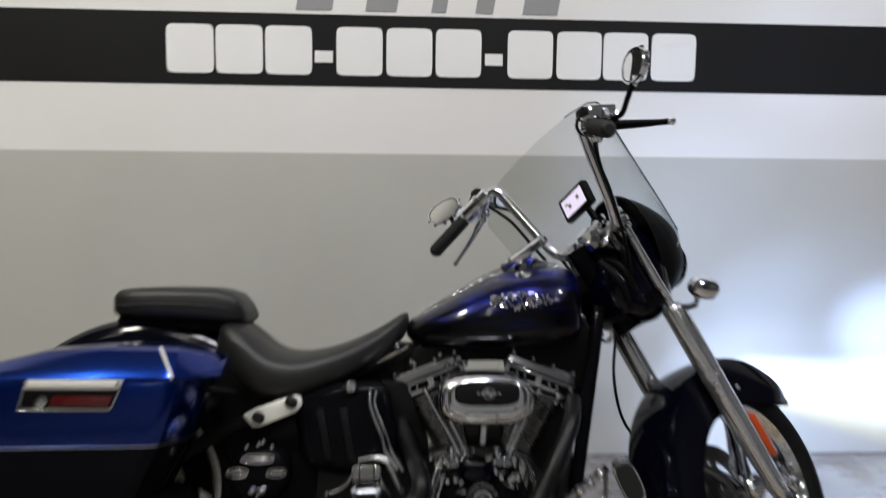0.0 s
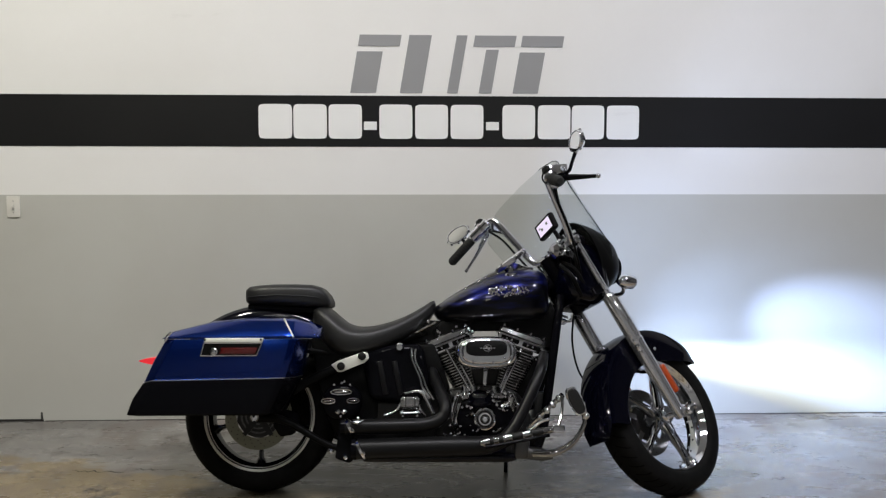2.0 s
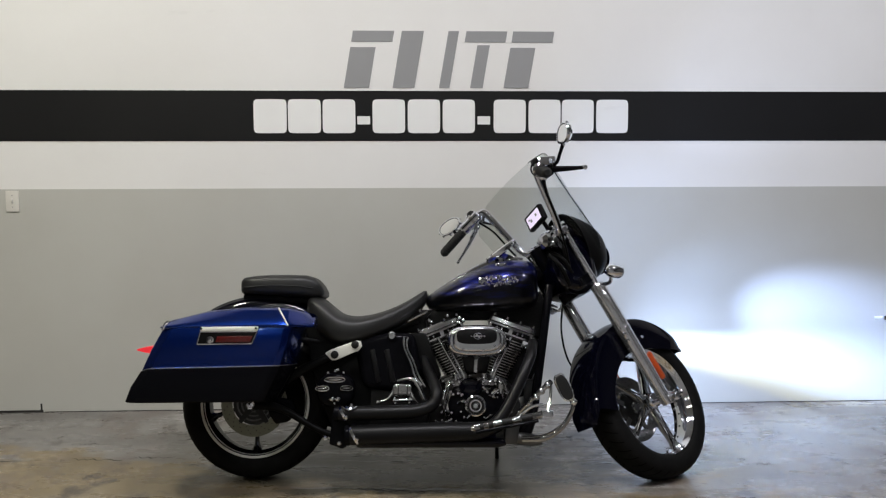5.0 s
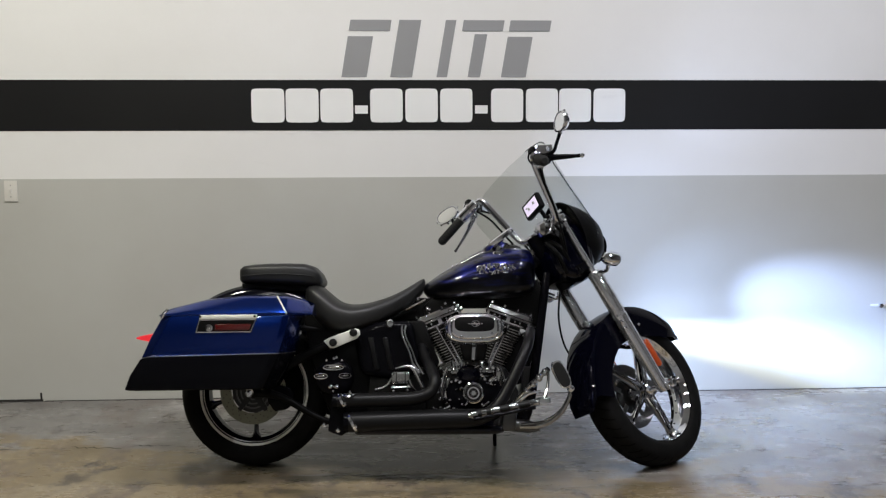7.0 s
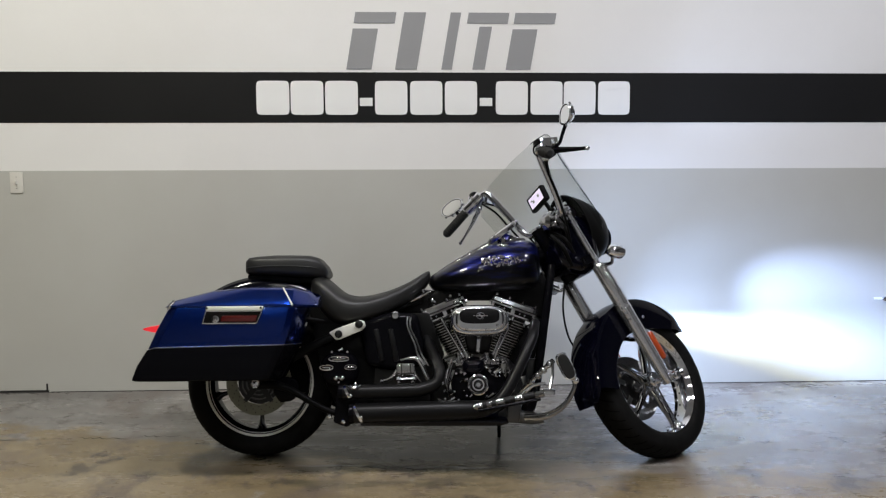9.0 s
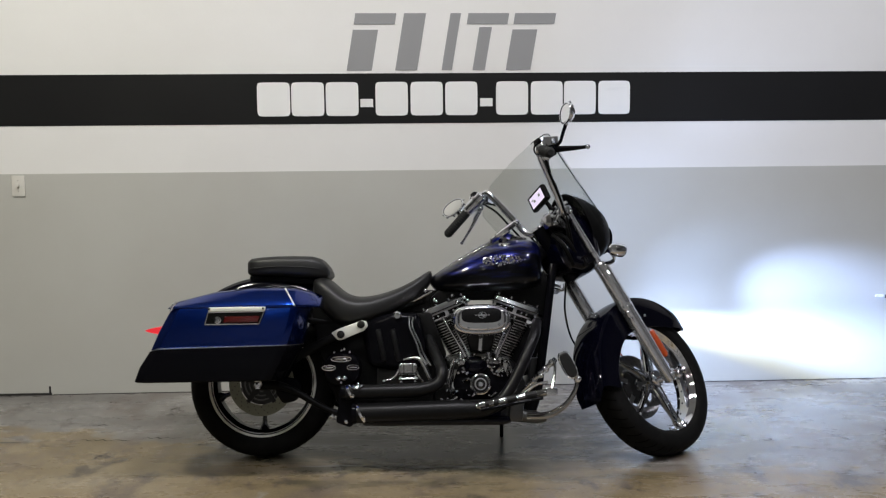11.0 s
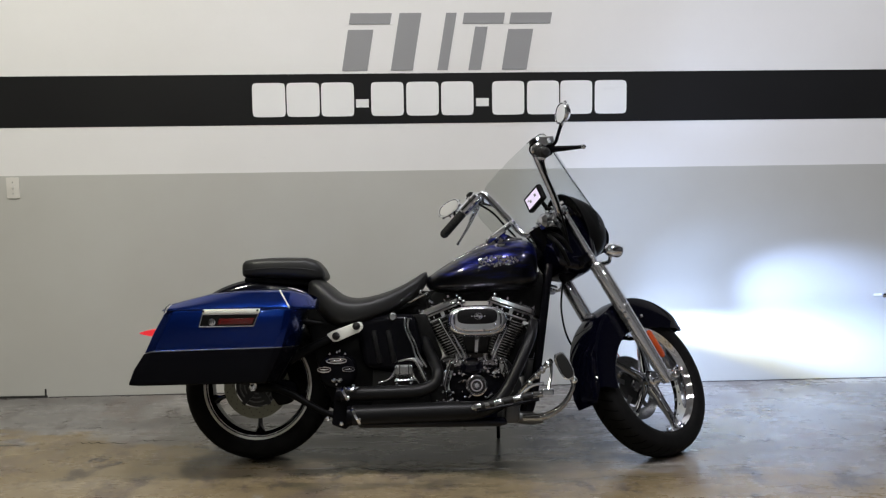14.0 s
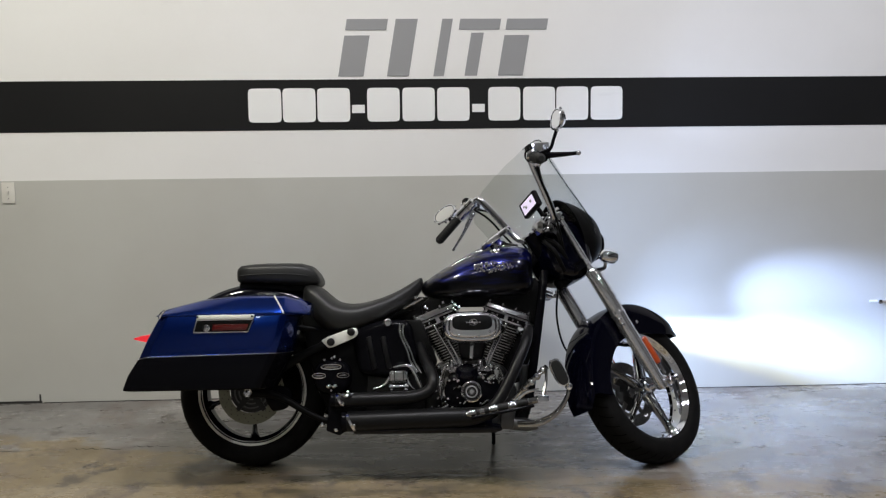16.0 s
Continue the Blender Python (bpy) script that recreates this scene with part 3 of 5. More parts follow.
for r in (0.034, 0.052, 0.070):
    part("hub_ring", lathe([(r - 0.003, -0.0905), (r + 0.003, -0.0905), (r + 0.003, -0.087), (r - 0.003, -0.087)], 40, (REAR[0], 0, REAR[2]), close=True), DARK_ALLOY, rear_wheel)
part("axle_carrier", loft([[(x, y, z) for x, z in oval(0.03, 0.338, a, b, 2.5, 20)] for y, a, b in ((-0.155, 0.062, 0.014), (-0.17, 0.064, 0.016), (-0.178, 0.055, 0.010))]), CHROME, rear_wheel, "chrome axle carrier")
part("axle", tube([(REAR[0], -0.17, REAR[2]), (REAR[0], 0.17, REAR[2])], 0.012, straight=True), DULL_CHROME, rear_wheel)
part("axle_nut", lathe([(0, -0.014), (0.014, -0.012), (0.02, -0.004), (0.02, 0.01), (0, 0.01)], 6, (REAR[0], -0.168, REAR[2])), CHROME, rear_wheel)
part("brake_caliper", slab([(0.07, 0.345), (0.17, 0.325), (0.185, 0.285), (0.16, 0.235), (0.105, 0.225), (0.075, 0.27)], -0.125, -0.05, 0.012), BLACK, rear_wheel, "black brake caliper")

# -- front end --
def leg(sy):
    top, bottom = Vector((1.292, sy, 1.02)), Vector((1.712, sy, 0.262))
    at = lambda f: top.lerp(bottom, f)
    upper = part("fork_tube", tube([at(0), at(0.42)], 0.0135, 20, straight=True), SLIDER, bike, "polished upper fork tube", FORK)
    part("fork_slider", tube([at(f) for f in (0.32, 0.33, 0.335, 0.55, 0.565, 0.57, 0.585, 0.59, 0.72, 0.86, 0.93, 0.97, 1.0)], [0.026, 0.031, 0.0325, 0.0325, 0.031, 0.033, 0.033, 0.0315, 0.031, 0.029, 0.026, 0.028, 0.022], 24, straight=True), SLIDER, upper, "polished lower fork slider")
    part("tube_cap", tube([at(-0.012), at(-0.006), at(0.01)], [0.012, 0.021, 0.0225], 16, straight=True), CHROME, upper)
    d = (bottom - top).normalized()
    ahead = Vector((math.cos(RAKE), 0, math.sin(RAKE)))
    part("axle_clamp", tube([(1.715, sy - 0.022, 0.2856), (1.715, sy - 0.018, 0.2856), (1.715, sy + 0.018, 0.2856), (1.715, sy + 0.022, 0.2856)], [0.018, 0.026, 0.026, 0.018], 20, straight=True), CHROME, upper)
    out = -1 if sy < 0 else 1
    c = at(0.818) + ahead * 0.043 + Vector((0, out * 0.012, 0))
    rings = []
    for f in (-1, -0.95, -0.8, 0, 0.8, 0.95, 1):
        k = 0.35 if abs(f) == 1 else (0.75 if abs(f) > 0.9 else 1)
        rings.append([c + d * 0.066 * f + ahead * 0.0145 * k * x + Vector((0, 0.012 * k * y, 0)) for x, y in ((1, 0), (0.7, 0.7), (0, 1), (-0.7, 0.7), (-1, 0), (-0.7, -0.7), (0, -1), (0.7, -0.7))])
    part("fork_reflector", loft(rings), AMBER, upper, "long amber reflector on the fork")
    for k, f in enumerate((0.60, 0.635)):
        q = at(f) - ahead * 0.026 + Vector((0, -0.016 if sy < 0 else 0.016, 0))
        part("bolt", ball(q, 0.009, (1, 1, 1), u=10, v=6), CHROME, upper)
    # turn signal on a short arm
    s = at(0.33)
    arm = part("signal_arm", tube([s, s + Vector((0.012, out * 0.07, -0.01)), (1.415, out * 0.232, 0.788)], 0.009, 12), CHROME, upper)
    body = lathe([(0.004, -0.047), (0.017, -0.043), (0.026, -0.03), (0.0305, -0.008), (0.031, 0.014), (0.0295, 0.024), (0.0, 0.026)], 28, (1.428, out * 0.24, 0.788), "x")
    signal = part("turn_signal", body, CHROME, bike, "bullet-shaped chrome turn signal", FORK)
    part("signal_lens", lathe([(0.028, 0.0245), (0.024, 0.033), (0.012, 0.038), (0.0, 0.039)], 24, (1.428, out * 0.24, 0.788), "x"), SMOKED, signal, "smoked signal lens")


leg(-0.115)
leg(0.115)
part("front_axle", tube([(1.715, -0.165, 0.2856), (1.715, 0.165, 0.2856)], 0.012, straight=True), CHROME, bike, "", FORK)
part("axle_cover", lathe([(0, -0.032), (0.012, -0.03), (0.019, -0.02), (0.021, 0.0), (0.0, 0.0)], 20, (1.725, -0.138, 0.2856)), CHROME, bike, "chrome axle nut cover", FORK)


def clamp(z, x, thick, name):
    pts = [(x + 0.045, -0.14), (x + 0.045, 0.14), (x + 0.02, 0.15), (x - 0.015, 0.14), (x - 0.055, 0.05), (x - 0.055, -0.05), (x - 0.015, -0.14), (x + 0.02, -0.15)]
    pts = [(p - 0.012, q * 0.80) for p, q in pts]
    bm = bmesh.new()
    a = [bm.verts.new((p, q, z - thick)) for p, q in pts]
    b = [bm.verts.new((p, q, z + thick)) for p, q in pts]
    bm.faces.new(a)
    bm.faces.new(b[::-1])
    for i in range(len(a)):
        bm.faces.new((a[i], a[(i + 1) % 8], b[(i + 1) % 8], b[i]))
    bmesh.ops.rotate(bm, verts=bm.verts, cent=(x, 0, z), matrix=Matrix.Rotation(-0.5, 3, "Y"))
    bmesh.ops.bevel(bm, geom=list(bm.edges), offset=0.006, segments=2, affect="EDGES")
    return part(name, bm, BLACK, bike, "black fork clamp", FORK)


clamp(0.975, 1.295, 0.016, "upper_clamp")
clamp(0.80, 1.385, 0.018, "lower_clamp")
part("steering_head", tube([(1.225, 0, 0.97), (1.37, 0, 0.74)], 0.042, 24, straight=True), BLACK, bike, "black steering head of the frame")


def front_fender():
    cx, cy, cz = FRONT
    ends = (194.2, 192.0, 190.7, 191.0, 198.5, 198.5, 198.5)
    rings = []
    for u in np.linspace(0, 1, 72):
        ring = []
        for k, y in enumerate((-1.0, -1.03, -1.01, -0.955, -0.66, -0.3, 0.0)):
            a = 44 + u * (ends[k] - 44)
            crown = 0.362 + 0.014 * math.sin(math.pi * min(1, (a - 44) / 156)) + (0.04 * ((a - 168) / 32) ** 2 if a > 168 else 0)
            inner = float(np.interp(a, [44, 50, 60, 75, 92, 120, 160, 184, 200], [0.350, 0.318, 0.268, 0.236, 0.224, 0.226, 0.245, 0.268, 0.282]))
            r = (inner, inner * 0.55 + crown * 0.45, crown - 0.030, crown - 0.010, crown - 0.002, crown, crown + 0.002)[k]
            half = 0.086 * (1 - 0.35 * max(0, (62 - a) / 18) ** 2)
            ring.append((cx + max(r, inner) * math.cos(radians(a)), cy + y * half, cz + max(r, inner) * math.sin(radians(a))))
        ring += [(x, -y, z) for x, y, z in ring[:-1][::-1]]
        rings.append(ring)
    bm = loft(rings, closed=False, caps=False)
    ob = part("front_fender", bm, DEEP, bike, "deep blue-black front fender with long side skirts", ROAD, 40)
    so = ob.modifiers.new("thickness", "SOLIDIFY")
    so.thickness, so.offset = 0.004, -1
    for sy in (-1, 1):
        for a in (97, 108):
            q = (cx + 0.275 * math.cos(radians(a)), sy * 0.093, cz + 0.275 * math.sin(radians(a)))
            part("fender_bolt", ball(q, 0.008, u=10, v=6), CHROME, ob)


front_fender()


# headlamp fairing, windscreen, lamp
def fairing():
    rings = []
    for u in np.linspace(0, 1, 14):
        x = 1.400 + 0.170 * u
        k = math.sqrt(max(0.0, 1 - (0.90 * u) ** 2.4))
        cz, hy, hz = 0.992 - 0.02 * u, 0.120 * k, 0.147 * k
        rings.append([(x - 0.35 * (z - cz) * (1 - u), y, z) for y, z in oval(0, cz, hy, hz, 2.3, 40)])
    bm = loft(rings, caps=False)
    ob = part("headlamp_fairing", bm, PLASTIC_BLACK, bike, "gloss black fairing round the headlamp", FORK, 60)
    so = ob.modifiers.new("thickness", "SOLIDIFY")
    so.thickness, so.offset = 0.004, -1
    part("headlamp_shell", lathe([(0.0, -0.10), (0.045, -0.09), (0.062, -0.05), (0.068, 0.0), (0.068, 0.018), (0.064, 0.018)], 36, (1.555, 0, 0.95), "x"), BLACK, ob)
    part("headlamp_lens", lathe([(0.0, 0.022), (0.04, 0.016), (0.062, 0.004), (0.064, 0.0)], 36, (1.575, 0, 0.95), "x"), LENS, ob, "clear headlamp glass")
    bm = bmesh.new()
    for y0, y1, z0, z1 in ((-0.06, 0.06, -0.0058, 0.03), (0.0365, 0.06, -0.03, -0.0058), (-0.06, -0.03, -0.03, -0.0058)):
        box(1.558, 1.561, y0, y1, 0.95 + z0, 0.95 + z1, bm=bm)
    loft([[(x, y, 0.95 + z) for y, z in ((-0.06, -0.055), (0.06, -0.055), (0.06, -0.0065), (-0.06, -0.0262))] for x in (1.5575, 1.5605)], bm=bm)
    part("beam_shield", bm, GAP, ob)
    return ob


fairing()


def windscreen():
    outline = [(0.95, 0.24), (1.0, 0.28), (1.05, 0.305), (1.15, 0.318), (1.22, 0.297), (1.265, 0.264), (1.29, 0.245), (1.335, 0.192), (1.375, 0.125), (1.395, 0.065), (1.402, 0.01)]
    rings = []
    for z in np.linspace(0.95, 1.402, 30):
        w = float(np.interp(z, [o[0] for o in outline], [o[1] for o in outline]))
        rings.append([(1.46 - 0.60 * (z - 1.05) - 2.6 * y * y, y, z) for y in np.linspace(-w, w, 21)])
    ob = part("windscreen", loft(rings, closed=False, caps=False), SHIELD, bike, "lightly smoked clear windscreen", FORK, 80)
    so = ob.modifiers.new("thickness", "SOLIDIFY")
    so.thickness = 0.004
    ob.visible_shadow = False
    rim = [r[0] for r in rings] + rings[-1][1:-1]
    edge = part("screen_edge", tube(rim, 0.0021, 6, straight=True), SMOKED_EDGE, ob, "polished grey edge of the windscreen")
    edge.visible_shadow = False
    return ob


screen = windscreen()

# handlebar, with both controls and mirrors
bar_line = [(1.265, -0.04, 0.985), (1.262, -0.10, 0.99), (1.245, -0.142, 1.01), (1.19, -0.172, 1.10), (1.13, -0.200, 1.195), (1.112, -0.214, 1.222), (1.102, -0.24, 1.222), (1.075, -0.29, 1.19), (1.04, -0.345, 1.145), (1.0, -0.428, 1.09)]
handlebar = part("handlebar", tube([(x, -y, z) for x, y, z in bar_line[::-1]][:-1] + [(1.267, 0, 0.982)] + bar_line[1:], 0.0160, 16, 6), BAR_CHROME, bike, "tall chrome handlebar turned to the left", FORK)
for sy in (-0.045, 0.045):
    part("riser_clamp", tube([(1.285, sy, 0.955), (1.268, sy, 0.982), (1.258, sy, 1.0)], [0.02, 0.023, 0.02], 16, straight=True), CHROME, handlebar)


def control(side):
    f = lambda x, y, z: (x, y * side, z)
    part("grip", tube([f(1.055, 0.315, 1.165), f(1.052, 0.32, 1.16), f(1.0, 0.425, 1.088), f(0.996, 0.434, 1.083)], [0.019, 0.0205, 0.0205, 0.012], 16, straight=True), GRIP, handlebar, "ribbed black rubber grip")
    ribs = bmesh.new()
    a, b = Vector(f(1.052, 0.32, 1.16)), Vector(f(1.0, 0.425, 1.088))
    d = (b - a).normalized()
    for k in range(12):
        c = a.lerp(b, (k + 0.5) / 12)
        tube([c - d * 0.002, c - d * 0.001, c + d * 0.001, c + d * 0.002], [0.0205, 0.0222, 0.0222, 0.0205], 14, straight=True, bm=ribs)
    tagged(part("grip_rib", ribs, GRIP, handlebar), kind="stuff")
    hold = part("switch_housing", tube([f(1.101, 0.238, 1.222), f(1.098, 0.243, 1.218), f(1.056, 0.312, 1.168), f(1.054, 0.317, 1.165)], [0.019, 0.0295, 0.0295, 0.022], 18, straight=True), CHROME, handlebar, "chrome switch housing")
    part("switch_button", box(1.045, 1.06, side * 0.292 - 0.012, side * 0.292 + 0.012, 1.17, 1.186, 0.003), PLASTIC_BLACK, handlebar)
    bm = box(-0.028, 0.05, -0.045, 0.045, -0.028, 0.024, 0.010, 3)
    bmesh.ops.rotate(bm, verts=bm.verts, matrix=Matrix.Rotation(side * 0.45, 3, "Z"))
    bmesh.ops.translate(bm, verts=bm.verts, vec=f(1.105, 0.275, 1.215))
    part("fluid_reservoir", bm, CHROME, handlebar, "chrome reservoir on the bar")
    part("lever", tube([f(1.115, 0.285, 1.195), f(1.125, 0.32, 1.180), f(1.130, 0.40, 1.143), f(1.128, 0.47, 1.110), f(1.126, 0.508, 1.093)], [0.011, 0.0135, 0.0105, 0.0075, 0.008], 12), BLACK if side < 0 else CHROME, handlebar, "black hand lever" if side < 0 else "chrome hand lever")
    part("lever_pivot", lathe([(0, -0.014), (0.010, -0.013), (0.012, -0.008), (0.012, 0.02)], 16, f(1.118, 0.287, 1.198), "z"), CHROME, handlebar)
    part("switch_block", box(1.06, 1.095, *sorted((side * 0.25, side * 0.285)), 1.205, 1.243, 0.006), PLASTIC_BLACK, handlebar, "black switch block")
    part("housing_clamp", tube([f(1.086, 0.262, 1.204), f(1.080, 0.272, 1.197)], [0.0325, 0.0325], 18, straight=True), PLASTIC_BLACK if side < 0 else DULL_CHROME, handlebar)
    for dy, dz in ((0.0, -0.034), (0.022, -0.045)):
        part("cable_fitting", ball(f(1.10, 0.262 + dy, 1.20 + dz), 0.011, (1, 1, 1.2), u=12, v=8), CHROME, handlebar)
    part("lever_ball", ball(f(1.126, 0.51, 1.092), 0.010, u=12, v=8), CHROME, handlebar)
    part("mirror_stem", tube([f(1.09, 0.30, 1.19), f(1.08, 0.36, 1.167), f(1.077, 0.402, 1.160), f(1.081, 0.425, 1.19), f(1.088, 0.46, 1.24)], [0.009, 0.0075, 0.007, 0.007, 0.008], 12), BLACK, handlebar, "slim mirror stem")
    # oval mirror that looks back at the rider
    rings = []
    for r, h in ((0.02, 0.032), (0.6, 0.026), (0.93, 0.012), (1.0, 0.0), (0.97, -0.006), (0.9, -0.006)):
        rings.append([Vector((h, y, z)) for y, z in oval(0, 0, 0.062 * r, 0.043 * r, 2.3, 32)])
    shell = loft(rings, caps=False)
    turn = Matrix.Translation(f(1.075, 0.471, 1.257)) @ Matrix.Rotation(0.50 if side > 0 else -0.30, 4, "Z") @ Matrix.Rotation(0.208 if side > 0 else 0.03, 4, "Y") @ Matrix.Rotation(-side * 0.3, 4, "X")
    bmesh.ops.transform(shell, matrix=turn, verts=shell.verts)
    part("mirror_shell", shell, CHROME, handlebar, "chrome mirror shell")
    glass = bmesh.new()
    glass.faces.new([glass.verts.new(turn @ Vector((-0.004, y, z))) for y, z in oval(0, 0, 0.053, 0.035, 2.3, 32)])
    part("mirror_glass", glass, MIRROR, handlebar, "mirror glass")
    for k in range(9):
        a = 2 * math.pi * k / 9
        part("mirror_stud", ball(turn @ Vector((0.006, 0.0615 * math.cos(a), 0.043 * math.sin(a))), 0.0075, u=8, v=6), CHROME, handlebar)
    # cables along the bar
    part("control_cable", tube([f(1.10, 0.262, 1.195), f(1.15, 0.215, 1.13), f(1.20, 0.19, 1.05), f(1.26, 0.15, 0.94), f(1.31, 0.10, 0.84)], 0.005, 8), PLASTIC_BLACK, handlebar)
    part("control_cable", tube([f(1.11, 0.27, 1.20), f(1.165, 0.20, 1.15), f(1.225, 0.165, 1.06), f(1.28, 0.12, 0.95), f(1.32, 0.08, 0.86)], 0.0045, 8), PLASTIC_BLACK, handlebar)


control(-1)
control(1)

# navigation screen clamped to the bar
NAV = FORK @ Matrix.Translation((1.245, 0.01, 1.12)) @ Matrix.Rotation(radians(-12), 4, "X") @ Matrix.Rotation(radians(-10), 4, "Y")
nav = part("navigation_screen", box(-0.008, 0.018, -0.060, 0.060, -0.038, 0.038, 0.006), PLASTIC_BLACK, bike, "small black navigation screen, switched on", NAV)
part("lit_panel", box(-0.0095, -0.0075, -0.047, 0.047, -0.026, 0.026), SCREEN, nav, "lit whitish screen")
for y, z, h in ((-0.022, 0.004, 0.006), (0.018, -0.002, 0.006), (0.030, 0.008, 0.003)):
    part("screen_icon", box(-0.0105, -0.009, y - 0.006, y + 0.006, z - h, z + h), ALLOY, nav)
part("screen_mount", tube([(0.02, 0, -0.01), (0.04, 0, -0.03), (0.045, 0, -0.09), (0.02, 0, -0.13)], 0.010, 12), PLASTIC_BLACK, nav)
# dark bundle of wiring, horn and lines behind the fairing
for a, b, c in (((1.24, -0.05, 0.93), (1.27, -0.105, 0.88), (1.32, -0.095, 0.82)), ((1.22, -0.08, 0.90), (1.25, -0.11, 0.84), (1.31, -0.08, 0.77)), ((1.25, -0.09, 0.97), (1.28, -0.115, 0.92), (1.30, -0.09, 0.85))):
    part("wiring_loom", tube([a, b, c], 0.010, 10), PLASTIC_BLACK, bike, "", FORK)
nacelle = loft([[(x, y, z) for x, z in oval(1.362, 0.885, 0.118 * k, 0.140 * k, 2.5, 32)] for y, k in ((-0.104, 0.45), (-0.100, 0.72), (-0.086, 0.92), (-0.06, 1.0), (0.06, 1.0), (0.086, 0.92), (0.100, 0.72), (0.104, 0.45))])
part("lamp_nacelle", nacelle, DEEP, bike, "blue-black nacelle between the fork legs", FORK, 50)
part("brake_line", tube([(1.37, 0.06, 0.75), (1.37, 0.10, 0.62), (1.42, 0.14, 0.50), (1.50, 0.135, 0.42), (1.60, 0.12, 0.36)], 0.0045, 8), PLASTIC_BLACK, bike, "black front brake line", FORK)
part("instrument_pod", lathe([(0.0, 0.03), (0.03, 0.03), (0.036, 0.02), (0.036, -0.02), (0.02, -0.035), (0, -0.036)], 28, (1.225, -0.075, 0.965), "x"), DARK_CHROME, bike, "small chrome instrument on the bar", FORK)

for x, y, z, r in ((1.29, -0.035, 1.035, 0.026), (1.315, -0.085, 1.045, 0.022), (1.30, 0.05, 1.03, 0.026)):
    pod = part("gauge_pod", tube([(x + 0.05, y, z - 0.03), (x + 0.035, y, z - 0.02), (x - 0.008, y, z + 0.005), (x - 0.012, y, z + 0.008)], [r * 0.6, r, r, r * 0.92], 20, straight=True), BLACK, bike, "small black gauge pod", FORK)
    part("gauge_rim", tube([(x - 0.007, y, z + 0.0045), (x - 0.0125, y, z + 0.008)], r * 1.06, 20, straight=True), CHROME, pod)
for x, y, z in ((1.25, -0.11, 1.0), (1.27, -0.135, 0.965), (1.235, -0.07, 1.01), (1.30, -0.13, 1.0), (1.225, -0.10, 0.955)):
    part("clamp_bolt", ball((x, y, z), 0.010, u=12, v=8), CHROME, bike, "", FORK)
part("turn_switch_plate", slab([(1.21, 0.93), (1.25, 1.0), (1.29, 1.0), (1.27, 0.92)], -0.12, -0.095, 0.006), DARK_CHROME, bike, "chrome bracket on the fork clamp", FORK)

# -- tank and dash --
def tank():
    stations = [  # x, bottom, top, half width, squareness
        (0.735, 0.720, 0.752, 0.045), (0.75, 0.702, 0.766, 0.075), (0.79, 0.694, 0.790, 0.108), (0.85, 0.690, 0.824, 0.135), (0.92, 0.688, 0.860, 0.153), (1.0, 0.689, 0.893, 0.163),
        (1.08, 0.692, 0.910, 0.165), (1.14, 0.695, 0.915, 0.160), (1.18, 0.700, 0.910, 0.147), (1.20, 0.709, 0.899, 0.128), (1.212, 0.725, 0.880, 0.10), (1.217, 0.76, 0.84, 0.06)]
    rings = []
    for x, z0, z1, w in stations:
        ring = []
        for t in np.linspace(0, 2 * math.pi, 36, endpoint=False):
            c, s = math.cos(t), math.sin(t)
            p = 2.5 if s > 0 else 4.0
            y = w * math.copysign(abs(c) ** (2 / p), c)
            mid = z0 + 0.42 * (z1 - z0)
            z = mid + (z1 - mid) * abs(s) ** (2 / 2.1) if s > 0 else mid - (mid - z0) * abs(s) ** (2 / 4.0)
            ring.append((x, y, z))
        rings.append(ring)
    return part("fuel_tank", loft(rings), FLAMED, bike, "teardrop fuel tank in black and candy-blue flames", sharp=60)


fuel_tank = tank()
rnd = random.Random(4)
for sy in (-1, 1):
    for k in range(80):
        u = (k + 0.5) / 80
        x = 0.958 + 0.165 * u
        h = 0.0025 + 0.005 * rnd.random()
        z = 0.815 + 0.002 * u + rnd.uniform(-0.024, 0.024) * math.sin(math.pi * (0.1 + 0.8 * u))
        y = sy * float(np.interp(x, [0.96, 1.0, 1.05, 1.13], [0.154, 0.160, 0.1625, 0.154]))
        bm = box(-0.003, 0.003, -0.004, 0.004, -h, h, 0.001, 1)
        bmesh.ops.rotate(bm, verts=bm.verts, matrix=Euler((rnd.uniform(-0.5, 0.5), rnd.uniform(-0.7, 0.7), rnd.uniform(-0.5, 0.5))).to_matrix())
        bmesh.ops.translate(bm, verts=bm.verts, vec=(x, y, z))
        part("badge_piece", bm, CHROME, fuel_tank, "plain chrome badge piece")
# chrome console along the tank's ridge, with the speedometer at its front
dash = part("dash_console", tube([(0.775, 0, 0.778), (0.85, 0, 0.821), (0.95, 0, 0.874), (1.02, 0, 0.900), (1.10, 0, 0.914), (1.16, 0, 0.914)], [0.005, 0.009, 0.012, 0.018, 0.020, 0.012], 20), DARK_CHROME, bike, "chrome dash console along the tank")
TILTED = Matrix.Translation((1.063, 0.0, 0.956)) @ Matrix.Rotation(radians(-36), 4, "Y")
part("speedometer", lathe([(0.0, 0.010), (0.064, 0.010), (0.075, 0.009), (0.081, 0.004), (0.082, -0.010), (0.079, -0.016), (0.050, -0.022), (0.0, -0.024)], 40, (0, 0, 0), "z"), BAR_CHROME, dash, "round speedometer in a chrome bezel", TILTED)
part("speedometer_face", lathe([(0.0, 0.0115), (0.058, 0.0115)], 36, (0, 0, 0), "z"), SMOKED, dash, "", TILTED)
part("speedometer_stem", tube([(1.06, 0, 0.89), (1.066, 0, 0.92), (1.07, 0, 0.942)], [0.03, 0.03, 0.04], 20), DARK_CHROME, dash)
